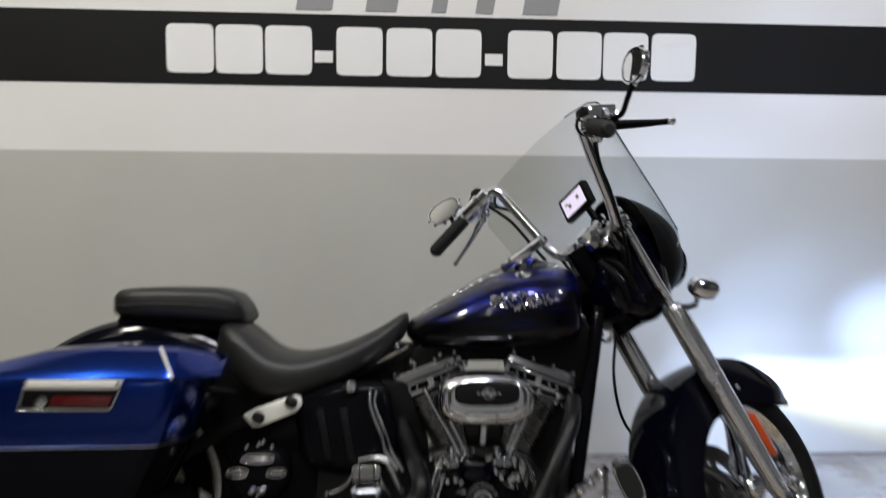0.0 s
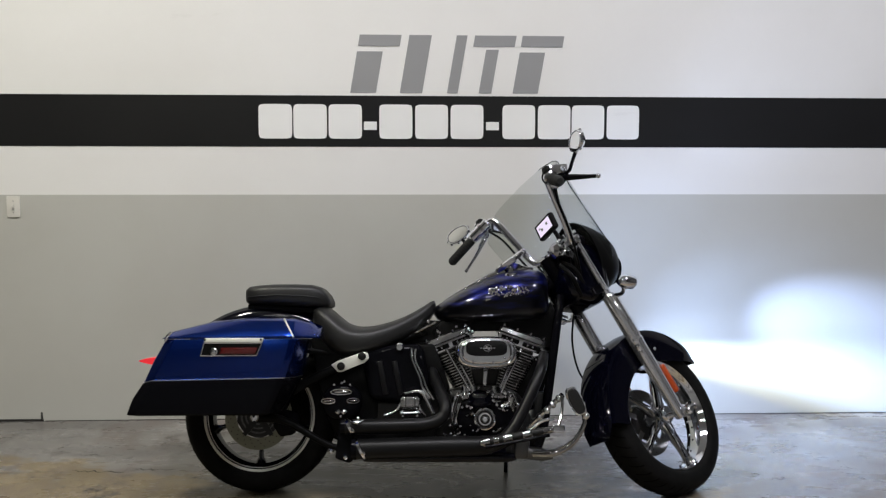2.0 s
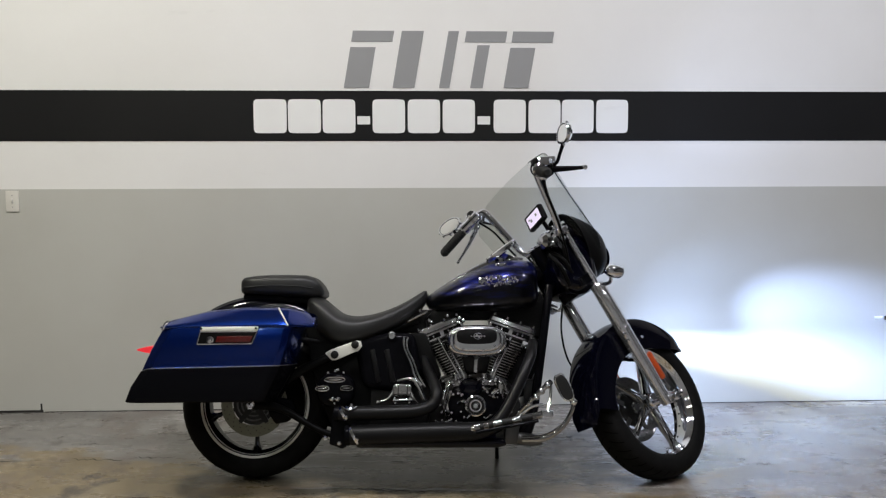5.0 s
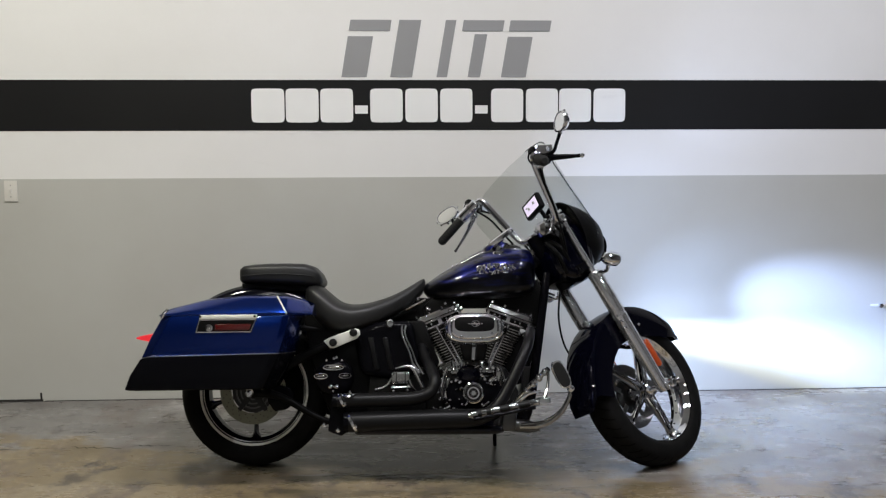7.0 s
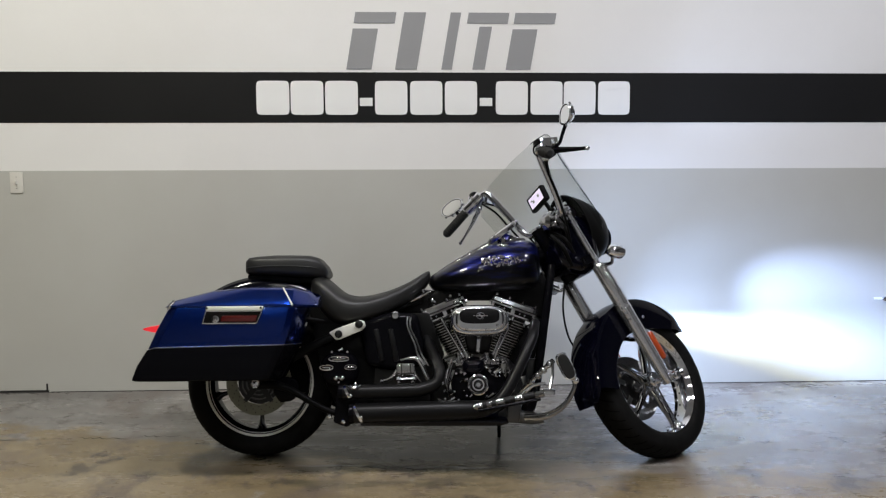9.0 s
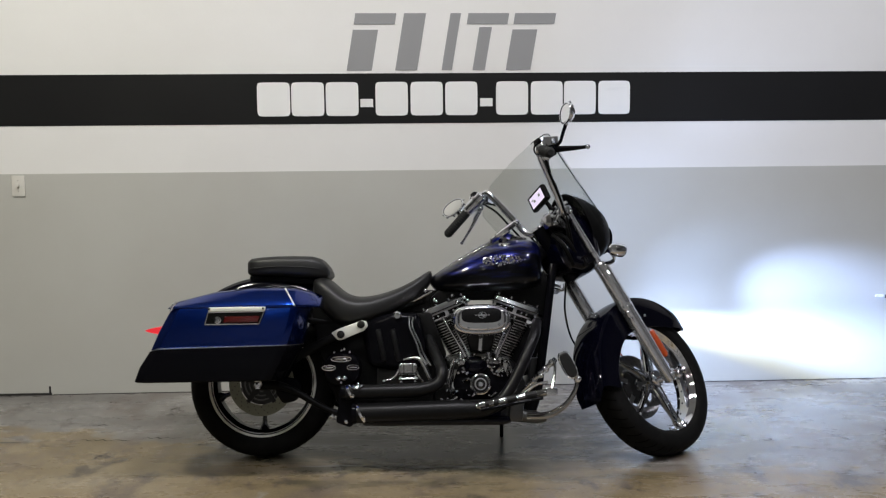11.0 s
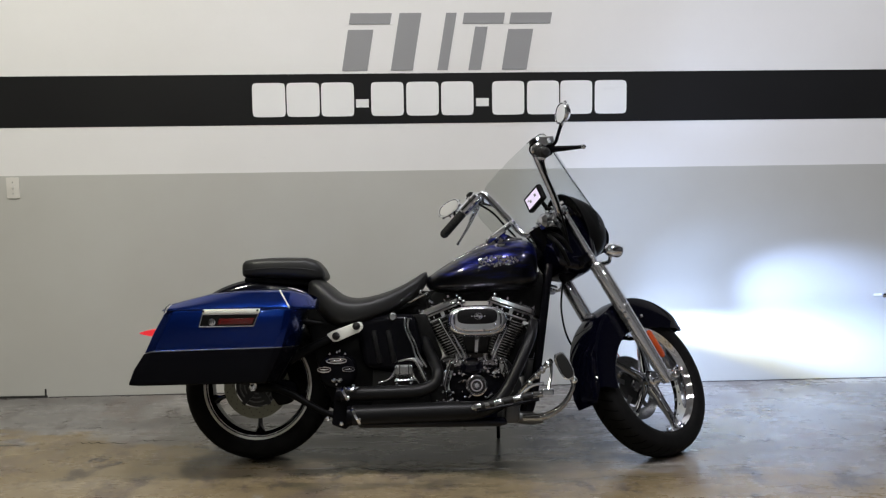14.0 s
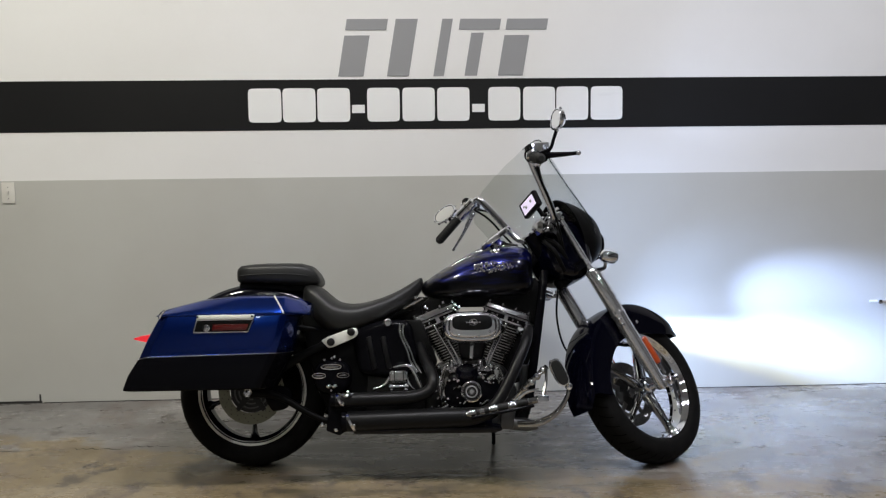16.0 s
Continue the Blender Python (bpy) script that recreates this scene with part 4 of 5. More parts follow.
for k in range(9):
    x = 0.80 + 0.02 * k
    z = float(np.interp(x, [0.775, 0.85, 0.95, 1.02], [0.795, 0.841, 0.897, 0.93]))
    part("console_rib", tube([(x, -0.011, z - 0.014), (x, 0, z - 0.006), (x, 0.011, z - 0.014)], 0.0026, 8, 4), POLISHED, dash)
for sy in (-1, 1):
    part("filler_cap", lathe([(0.0, 0.008), (0.022, 0.008), (0.028, 0.005), (0.03, 0.0), (0.03, -0.012)], 28, (1.06, sy * 0.08, 0.888), "z"), CHROME, fuel_tank, "chrome filler cap")

# -- seats --
def seat():
    stations = [  # x, underside, top, half width
        (0.225, 0.69, 0.742, 0.11), (0.245, 0.645, 0.765, 0.145), (0.28, 0.59, 0.766, 0.168), (0.325, 0.550, 0.728, 0.182), (0.365, 0.536, 0.690, 0.188), (0.41, 0.536, 0.675, 0.188),
        (0.46, 0.546, 0.673, 0.184), (0.52, 0.570, 0.684, 0.172), (0.585, 0.600, 0.705, 0.148), (0.64, 0.632, 0.730, 0.118), (0.69, 0.672, 0.760, 0.09), (0.725, 0.710, 0.784, 0.064), (0.742, 0.742, 0.785, 0.04)]
    rings = []
    for x, z0, z1, w in stations:
        ring = []
        for t in np.linspace(0, 2 * math.pi, 36, endpoint=False):
            c, s = math.cos(t), math.sin(t)
            y = w * math.copysign(abs(c) ** 0.62, c)
            mid = z0 + 0.5 * (z1 - z0)
            ring.append((x, y, mid + (z1 - mid) * abs(s) ** 0.62 if s > 0 else mid - (mid - z0) * abs(s) ** 0.7))
        rings.append(ring)
    ob = part("rider_seat", loft(rings), LEATHER, bike, "low black leather rider's seat", sharp=70)
    sub = ob.modifiers.new("round", "SUBSURF")
    sub.levels = sub.render_levels = 1


seat()


def pillion():
    rings = []
    for x, z0, z1, w in ((-0.050, 0.793, 0.818, 0.085), (-0.046, 0.772, 0.833, 0.112), (-0.032, 0.765, 0.843, 0.128), (0.01, 0.762, 0.848, 0.138), (0.08, 0.758, 0.852, 0.143), (0.16, 0.752, 0.852, 0.143), (0.225, 0.748, 0.850, 0.138), (0.265, 0.747, 0.838, 0.130), (0.29, 0.752, 0.810, 0.115), (0.302, 0.762, 0.785, 0.095)):
        ring = []
        for t in np.linspace(0, 2 * math.pi, 36, endpoint=False):
            c, s = math.cos(t), math.sin(t)
            mid = (z0 + z1) / 2
            ring.append((x, w * math.copysign(abs(c) ** 0.4, c), mid + (z1 - z0) / 2 * math.copysign(abs(s) ** 0.5, s)))
        rings.append(ring)
    ob = part("pillion_pad", loft(rings), LEATHER, bike, "padded black leather pillion seat", sharp=70)
    for z in (0.795,):
        part("pillion_seam", tube([(-0.042, -0.114, z), (-0.02, -0.136, z + 0.002), (0.08, -0.1445, z + 0.008), (0.2, -0.142, z + 0.004), (0.26, -0.134, z - 0.004)], 0.0018, 8), LEATHER, ob)
        part("pillion_seam", tube([(-0.042, 0.114, z), (-0.02, 0.136, z + 0.002), (0.08, 0.1445, z + 0.008), (0.2, 0.142, z + 0.004), (0.26, 0.134, z - 0.004)], 0.0018, 8), LEATHER, ob)
    part("pillion_base", slab([(-0.04, 0.745), (0.25, 0.728), (0.25, 0.752), (-0.04, 0.768)], -0.10, 0.10, 0.006), PLASTIC_BLACK, ob)


pillion()


def rear_fender():
    cx, cz = 0.035, 0.315
    rings = []
    for a in np.linspace(25, 158, 40):
        r = 0.440 + 0.012 * math.sin(radians(a))
        c, s = math.cos(radians(a)), math.sin(radians(a))
        half = 0.108
        ring = [(cx + q * c, y * half, cz + q * s) for y, q in ((-1.0, r - 0.085), (-1.02, r - 0.05), (-0.95, r - 0.022), (-0.75, r - 0.006), (-0.4, r), (0, r + 0.002))]
        rings.append(ring + [(x, -y, z) for x, y, z in ring[:-1][::-1]])
    ob = part("rear_fender", loft(rings, closed=False, caps=False), DEEP, bike, "blue-black rear fender", sharp=50)
    so = ob.modifiers.new("thickness", "SOLIDIFY")
    so.thickness, so.offset = 0.004, -1


rear_fender()


# -- saddlebags --
def plan(xr, xf, z, out, side):
    """A bag's outline in plan at one height, with a chamfered front."""
    pts = [(xr + 0.004, 0.205), (xr, 0.25), (xr, out - 0.06), (xr + 0.012, out - 0.02), (xr + 0.05, out), (xf - 0.02, out), (xf + 0.005, out - 0.012), (xf + 0.034, out - 0.10), (xf + 0.040, out - 0.125), (xf + 0.040, 0.205)]
    drop = 0.016 if 0.47 < z < 0.485 else 0.0
    return [(x, y * side, z - (drop if k in (1, 2, 3) else 0.45 * drop if k == 4 else 0)) for k, (x, y) in enumerate(pts)]


def saddlebag(side):
    levels = [(0.340, -0.416, 0.092), (0.344, -0.430, 0.105), (0.40, -0.410, 0.132), (0.4765, -0.372, 0.166)]
    low = loft([plan(xr, xf, z, (0.432 if z < 0.343 else 0.440), side) for z, xr, xf in levels])
    soften(low, 0.007)
    bag = part("saddlebag", low, BLACK, bike, "stretched hard saddlebag, black below and blue above", sharp=40)
    up = loft([plan(xr, xf, z, 0.4405, side) for z, xr, xf in ((0.4785, -0.3685, 0.1665), (0.54, -0.335, 0.185), (0.6238, -0.290, 0.206))])
    soften(up, 0.0035)
    part("bag_side", up, BLUE, bag, "candy-blue upper side of the bag", sharp=40)
    part("pinstripe", loft([plan(xr, xf, z, 0.4415, side) for z, xr, xf in ((0.4762, -0.373, 0.165), (0.4792, -0.372, 0.166))]), SILVER_LINE, bag, "thin silver line", sharp=20)
    # lid: a sloping outer facet under a nearly flat top
    rings = []
    for x, top, out in ((-0.292, 0.632, 0.425), (-0.285, 0.643, 0.436), (-0.262, 0.655, 0.4405), (-0.12, 0.690, 0.4405), (0.03, 0.703, 0.4405), (0.165, 0.700, 0.4405), (0.200, 0.698, 0.437), (0.245, 0.686, 0.385), (0.288, 0.668, 0.325)):
        rise = top - 0.625
        ring = [(x, 0.205, 0.625), (x, out, 0.625), (x, out + 0.001, 0.625 + rise * 0.12), (x, out - 0.018, 0.625 + rise * 0.45), (x, out - 0.052, 0.625 + rise * 0.90), (x, out - 0.068, top), (x, 0.28, top + 0.006), (x, 0.205, top + 0.002)]
        rings.append([(a, b * side, c) for a, b, c in ring])
    lid = part("bag_lid", soften(loft(rings), 0.004), BLUE, bag, "blue lid of the saddlebag", sharp=30)
    strip = [(x, b * side, c) for x, b, c in ((0.203, 0.4415, 0.631), (0.192, 0.428, 0.656), (0.166, 0.396, 0.691), (0.158, 0.384, 0.700))]
    part("lid_trim", tube([strip[0], strip[-1]], 0.0036, 8, straight=True), NICKEL, bag, "narrow chrome strip across the lid")
    # latch with a long reflector
    y0, y1 = sorted((side * 0.438, side * 0.452))
    part("latch_bar", slab([(-0.130, 0.611), (0.088, 0.611), (0.092, 0.628), (-0.128, 0.628)], y0, y1, 0.003), NICKEL, bag, "bright metal latch bar")
    y0, y1 = sorted((side * 0.438, side * 0.446))
    frame_ring = bmesh.new()
    loop = [(-0.130, 0.609), (0.086, 0.609), (0.066, 0.562), (-0.142, 0.562)]
    for (xa, za), (xb, zb) in zip(loop, loop[1:] + loop[:1]):
        tube([(xa, side * 0.4445, za), (xb, side * 0.4445, zb)], 0.003, 8, straight=True, bm=frame_ring)
    part("latch_frame", frame_ring, CHROME, bag)
    part("latch_recess", slab([(-0.128, 0.607), (0.083, 0.607), (0.064, 0.564), (-0.139, 0.564)], y0, sorted((side * 0.438, side * 0.443))[0] if side < 0 else y1 - 0.003), PLASTIC_BLACK, bag)
    part("bag_reflector", slab([(-0.072, 0.568), (0.062, 0.568), (0.070, 0.592), (-0.066, 0.592)], *sorted((side * 0.440, side * 0.449)), 0.002), RED, bag, "dark red side reflector")
    part("latch_key", lathe([(0, -0.014), (0.007, -0.013), (0.009, -0.008), (0.014, -0.007), (0.015, -0.003), (0.015, 0.004)], 16, (-0.092, side * 0.442, 0.578)), CHROME, bag)
    for x in (-0.125, 0.083):
        part("latch_screw", ball((x, side * 0.452, 0.621), 0.0045, u=8, v=6), PLASTIC_BLACK, bag)
    part("lid_hinge", tube([(-0.277, side * 0.432, 0.617), (-0.267, side * 0.438, 0.638), (-0.254, side * 0.436, 0.650)], 0.006, 10, 4), CHROME, bag)
    tail = loft([[(x, (0.31 + k * y) * side, 0.541 + k * z) for y, z in ((-1, -0.3), (-1, 0.3), (0, 0.42), (1, 0.3), (1, -0.3), (0, -0.42))] for x, k in ((-0.32, 0.042), (-0.345, 0.042), (-0.38, 0.028), (-0.405, 0.012), (-0.413, 0.004))])
    part("tail_light", tail, TAIL_RED, bag, "pointed red tail light, lit")


saddlebag(-1)
saddlebag(1)

# -- frame --
frame_part = part("frame", tube([(1.27, -0.05, 0.80), (1.252, -0.075, 0.70), (1.205, -0.10, 0.40), (1.18, -0.105, 0.25), (1.14, -0.11, 0.16), (1.06, -0.11, 0.152), (0.75, -0.12, 0.150), (0.50, -0.13, 0.157), (0.42, -0.135, 0.22)], 0.0185, 16), BLACK, bike, "black tubular frame")
part("frame_tube", tube([(1.27, 0.05, 0.80), (1.252, 0.075, 0.70), (1.205, 0.10, 0.40), (1.18, 0.105, 0.25), (1.14, 0.11, 0.16), (1.06, 0.11, 0.152), (0.75, 0.12, 0.150), (0.50, 0.13, 0.157), (0.42, 0.135, 0.22)], 0.0185, 16), BLACK, frame_part)
part("backbone", tube([(1.24, 0, 0.86), (1.0, 0, 0.72), (0.72, 0, 0.66), (0.45, 0, 0.57)], 0.03, 16), BLACK, frame_part)
for sy in (-1, 1):
    part("seat_rail", tube([(0.70, sy * 0.06, 0.655), (0.50, sy * 0.10, 0.585), (0.36, sy * 0.11, 0.56), (0.18, sy * 0.12, 0.58)], 0.014, 12), PLASTIC_BLACK, frame_part)
    part("swingarm", tube([(0.0, sy * 0.145, 0.312), (0.13, sy * 0.148, 0.292), (0.30, sy * 0.15, 0.200), (0.44, sy * 0.14, 0.160)], [0.024, 0.016, 0.013, 0.015], 14), PLASTIC_BLACK, frame_part, "black swingarm")
    part("swingarm_strut", tube([(0.02, sy * 0.145, 0.33), (0.20, sy * 0.148, 0.44), (0.40, sy * 0.14, 0.53)], 0.02, 14), PLASTIC_BLACK, frame_part)
    plate = part("fender_strut", slab([(0.318, 0.520), (0.345, 0.490), (0.362, 0.490), (0.455, 0.528), (0.470, 0.545), (0.466, 0.566), (0.448, 0.571), (0.345, 0.535)], *sorted((sy * 0.186, sy * 0.20)), 0.004), NICKEL, frame_part, "pale satin metal strut")
    for x, z in ((0.358, 0.513), (0.442, 0.553)):
        part("strut_bolt", lathe([(0, -0.012), (0.010, -0.010), (0.016, -0.004), (0.0165, 0.004)], 20, (x, sy * 0.202, z)), FIN_BLACK, frame_part)
part("side_stand", tube([(1.04, 0.13, 0.15), (1.05, 0.19, 0.09), (1.055, 0.275, -0.035)], [0.011, 0.009, 0.008], 12), BLACK, bike, "black side stand, folded down")
part("stand_foot", ball((1.057, 0.285, -0.045), 0.018, (1.2, 1, 0.35), u=12, v=8), BLACK, bike)

# -- engine --
CRANK = Vector((0.953, 0, 0.215))
engine = part("engine", slab([(0.74, 0.20), (0.80, 0.155), (1.06, 0.15), (1.13, 0.20), (1.135, 0.30), (1.08, 0.40), (0.99, 0.43), (0.90, 0.43), (0.80, 0.41), (0.735, 0.33)], -0.115, 0.13, 0.02), FIN_BLACK, bike, "big air-cooled v-twin engine in black and chrome")


def cylinder(angle, name):
    """One finned cylinder with its head and rocker box, leaning by an angle from upright."""
    m = Matrix.Translation(CRANK) @ Matrix.Rotation(angle, 4, "Y")
    core = bmesh.new()
    loft([[(x, y, z) for x, y in oval(0, 0, w, 0.072, 6, 24)] for z, w in ((0.15, 0.042), (0.22, 0.045), (0.34, 0.068), (0.40, 0.069))], bm=core)
    barrel = part(name, core, FIN_BLACK, bike, "black finned cylinder", m)
    fins, edges = bmesh.new(), bmesh.new()
    for k in range(16):
        z = 0.200 + 0.0118 * k
        w = 0.052 + 0.0018 * k
        for bm, grow, t in ((fins, 0.0, 0.0024), (edges, 0.0012, 0.0013)):
            rings = [[(x, y, z + h) for x, y in oval(0, 0, w + grow, 0.086 + grow, 5, 24)] for h in (-t, t)]
            loft(rings, bm=bm)
    tagged(part("cooling_fin", fins, FIN_BLACK, barrel), kind="stuff")
    tagged(part("fin_edge", edges, FIN_EDGE, barrel, "bright machined fin edges"), kind="stuff")
    part("cylinder_head", box(-0.066, 0.066, -0.078, 0.078, 0.352, 0.392, 0.008), FIN_BLACK, barrel)
    rocker = part("rocker_box", box(-0.098, 0.098, -0.096, 0.096, 0.394, 0.430, 0.004), BAR_CHROME, barrel, "chrome rocker box")
    part("rocker_cover", loft([[(x, y, z) for x, y in oval(0, 0, a, b, 9, 36)] for z, a, b in ((0.431, 0.104, 0.090), (0.434, 0.106, 0.092), (0.450, 0.105, 0.090), (0.457, 0.100, 0.084), (0.458, 0.06, 0.06))]), POLISHED, barrel, "polished rocker cover", sharp=30)
    part("rocker_slot", box(-0.086, -0.008, -0.0995, -0.094, 0.402, 0.421, 0.003), TREAD, barrel)
    part("rocker_slot", box(0.008, 0.086, -0.0995, -0.094, 0.402, 0.421, 0.003), TREAD, barrel)
    for x in (-0.062, -0.040, 0.030, 0.052):
        part("slot_bolt", bolt_head((x, -0.0985, 0.4115), 0.0058, 0.006), CHROME, barrel)
    part("rocker_gasket", box(-0.101, 0.101, -0.0955, 0.0955, 0.4275, 0.4335), FIN_BLACK, barrel)
    for x in (-0.088, -0.03, 0.03, 0.088):
        part("cover_bolt", lathe([(0, 0.012), (0.006, 0.011), (0.0075, 0.006), (0.0075, -0.004)], 10, (x, -0.072, 0.456), "z"), CHROME, barrel)
    part("plug_boot", tube([(0.0, -0.085, 0.345), (0.0, -0.125, 0.352), (0.0, -0.14, 0.372)], [0.010, 0.009, 0.006], 10), PLASTIC_BLACK, barrel)
    for x in (-0.082, 0.065, 0.085):
        part("head_bolt", bolt_head((x, -0.095, 0.370), 0.007, 0.007), CHROME, barrel)
    return m


rear_cyl = cylinder(radians(-21.5), "rear_cylinder")
front_cyl = cylinder(radians(20), "front_cylinder")
for x0, z0, x1, z1 in ((0.784, 0.578, 0.879, 0.41), (0.828, 0.548, 0.893, 0.417), (1.095, 0.578, 1.013, 0.416), (1.058, 0.55, 1.004, 0.42)):
    rod = part("pushrod_tube", tube([(x0, -0.108, z0), (x1, -0.125, z1)], 0.0072, 12, straight=True), POLISHED, engine, "polished pushrod tube")
    part("tube_seal", tube([(x1, -0.125, z1), (x1 + (x0 - x1) * 0.09, -0.124, z1 + (z0 - z1) * 0.09)], 0.0115, 12, straight=True), CHROME, engine)
for x in (0.875, 0.995):
    block = part("lifter_block", slab([(x - 0.036, 0.372), (x + 0.036, 0.372), (x + 0.028, 0.402), (x - 0.028, 0.402)], -0.142, -0.10, 0.007), DARK_CHROME, engine, "dark chrome lifter block")
    for dx in (-0.018, 0.018):
        part("lifter_cap", lathe([(0.0, 0.030), (0.009, 0.029), (0.012, 0.024), (0.012, 0.008), (0.0145, 0.006), (0.0145, -0.004), (0.0, -0.004)], 18, (x + dx, -0.123, 0.400), "z"), CHROME, block)
    for dx in (-0.027, 0.0, 0.027):
        part("block_bolt", bolt_head((x + dx, -0.143, 0.385), 0.0065, 0.008), CHROME, block)
# gear case with the ringed round cover
case = part("gear_case", slab([(0.845, 0.37), (0.82, 0.30), (0.845, 0.225), (0.91, 0.185), (0.98, 0.185), (1.045, 0.23), (1.06, 0.31), (1.03, 0.372), (0.94, 0.385)], -0.165, -0.10, 0.014), BLACK, engine, "black gear case")
part("case_dome", ball((0.918, -0.165, 0.372), 0.044, (1.1, 0.6, 0.95), u=24, v=16), DEEP, engine, "round gloss black cover over the gear case")
part("point_cover", lathe([(0.0, -0.024), (0.009, -0.024), (0.012, -0.019), (0.017, -0.019), (0.020, -0.022), (0.025, -0.022), (0.029, -0.016), (0.035, -0.016), (0.039, -0.02), (0.044, -0.018), (0.048, -0.008), (0.049, 0.004)], 48, (0.936, -0.168, 0.299)), CHROME, engine, "ringed round chrome cover")
part("cover_ring", lathe([(0.0195, -0.0195), (0.0125, -0.0195), (0.0125, -0.0215), (0.0195, -0.0215)], 40, (0.936, -0.168, 0.299), close=True), FIN_BLACK, engine, "black ring in the round cover")
part("cover_ring", lathe([(0.0345, -0.0165), (0.0290, -0.0165), (0.0290, -0.0185), (0.0345, -0.0185)], 40, (0.936, -0.168, 0.299), close=True), FIN_BLACK, engine, "black ring in the round cover")
for k in range(5):
    a = 2 * math.pi * k / 5 + 0.5
    part("cover_bolt", bolt_head((0.936 + 0.040 * math.cos(a), -0.188, 0.299 + 0.040 * math.sin(a)), 0.0045, 0.005), DULL_CHROME, engine)
for x, z in ((0.845, 0.345), (0.838, 0.27), (0.88, 0.205), (0.95, 0.195), (1.02, 0.22), (1.045, 0.29), (1.03, 0.35), (0.90, 0.37), (0.97, 0.372), (0.80, 0.235), (0.80, 0.345), (0.79, 0.30)):
    part("case_bolt", bolt_head((x, -0.166 if x > 0.83 else -0.118, z), 0.0075, 0.009), CHROME, engine)
part("oil_filter", lathe([(0, 0.06), (0.03, 0.058), (0.037, 0.05), (0.037, -0.03), (0.03, -0.04)], 28, (1.125, -0.03, 0.25), "x"), CHROME, engine, "chrome oil filter")
for pts in (((0.838, -0.15, 0.405), (0.822, -0.16, 0.36), (0.806, -0.16, 0.30), (0.815, -0.155, 0.245)), ((1.048, -0.15, 0.405), (1.068, -0.16, 0.36), (1.074, -0.155, 0.31))):
    part("oil_feed", tube(pts, [0.003, 0.0045, 0.0045, 0.003][:len(pts)], 12), DARK_CHROME, engine, "chrome oil feed")
part("oil_pump", slab([(0.815, 0.36), (0.86, 0.36), (0.85, 0.30), (0.835, 0.25), (0.81, 0.25)], -0.15, -0.11, 0.008), CHROME, engine)
part("tappet_guard", slab([(1.035, 0.41), (1.07, 0.385), (1.055, 0.315), (1.035, 0.30), (1.03, 0.35)], -0.15, -0.115, 0.008), DULL_CHROME, engine)

# air cleaner between the cylinders
cleaner_rings = []
for k, y in ((1.0, -0.165), (1.0, -0.240), (0.97, -0.256), (0.90, -0.266), (0.80, -0.270), (0.72, -0.267)):
    cleaner_rings.append([(x, y, z) for x, z in oval(0.941, 0.5635, 0.122 - 0.07 * (1 - k), 0.065 - 0.07 * (1 - k), 2.9, 48)])
plate_rings = [[(x, y, z) for x, z in oval(0.941, 0.570, a, b, 3.2, 44)] for y, a, b in ((-0.262, 0.101, 0.0510), (-0.275, 0.100, 0.0500), (-0.280, 0.095, 0.0455), (-0.281, 0.088, 0.039))]
cleaner = part("air_cleaner", loft(cleaner_rings), BAR_CHROME, bike, "oval chrome air cleaner with a black insert", sharp=50)
part("cleaner_insert", loft([[(x, y, z) for x, z in oval(0.939, 0.583, a, b, 3.6, 40)] for y, a, b in ((-0.275, 0.082, 0.0315), (-0.2825, 0.081, 0.0305), (-0.2840, 0.077, 0.0265))]), SATIN, cleaner, "black oval insert", sharp=50)
part("cleaner_plate", loft(plate_rings), CHROME, cleaner, "raised oval chrome plate", sharp=50)
emblem = bmesh.new()
ring = [(x, -0.2845, z) for x, z in oval(0.943, 0.584, 0.016, 0.012, 2, 20)]
tube(ring + ring[:1], 0.0014, 6, 1, bm=emblem)
for dx, dz, w, h in ((0, 0, 0.022, 0.0026), (-0.004, 0.005, 0.004, 0.003), (0.005, -0.005, 0.004, 0.003), (-0.026, 0.0, 0.004, 0.002), (0.026, 0.0, 0.004, 0.002)):
    slab(oval(0.943 + dx, 0.584 + dz, w, h, 2, 12), -0.2855, -0.283, bm=emblem)
part("insert_badge", emblem, CHROME, cleaner, "plain small chrome badge")
part("cleaner_backplate", slab(oval(0.94, 0.566, 0.118, 0.064, 3, 36), -0.165, -0.10, 0.006), FIN_BLACK, cleaner)
for x, z in ((0.885, 0.527), (1.01, 0.541), (0.965, 0.523)):
    part("cleaner_screw", bolt_head((x, -0.281, z + 0.004), 0.005, 0.005), CHROME, cleaner)
for x, z, r in ((1.005, 0.536, 0.009), (1.022, 0.544, 0.008), (1.034, 0.557, 0.009), (0.99, 0.526, 0.007)):
    part("cleaner_fitting", ball((x, -0.268, z), r, u=12, v=8), CHROME, cleaner)
part("horn_cover", slab([(0.935, 0.50), (0.958, 0.50), (0.952, 0.44), (0.94, 0.42), (0.93, 0.44)], -0.12, -0.10, 0.006), CHROME, engine)

strap = part("seat_bracket", tube([(0.656, -0.085, 0.648), (0.741, -0.085, 0.690)], 0.0055, 10, straight=True), DULL_CHROME, bike, "dull chrome bar below the seat nose")
part("bracket_knob", ball((0.709, -0.09, 0.693), 0.009, u=12, v=8), CHROME, strap)
for x, z, r in ((0.748, 0.653, 0.008), (0.757, 0.648, 0.006), (0.845, 0.642, 0.008), (0.875, 0.662, 0.011), (0.891, 0.650, 0.010), (0.868, 0.645, 0.008), (0.825, 0.672, 0.007)):
    part("top_fitting", lathe([(0, -r * 1.3), (r * 0.6, -r * 1.2), (r, -r * 0.5), (r * 1.05, 0), (r * 1.05, r)], 12, (x, -0.115, z)), CHROME, engine)

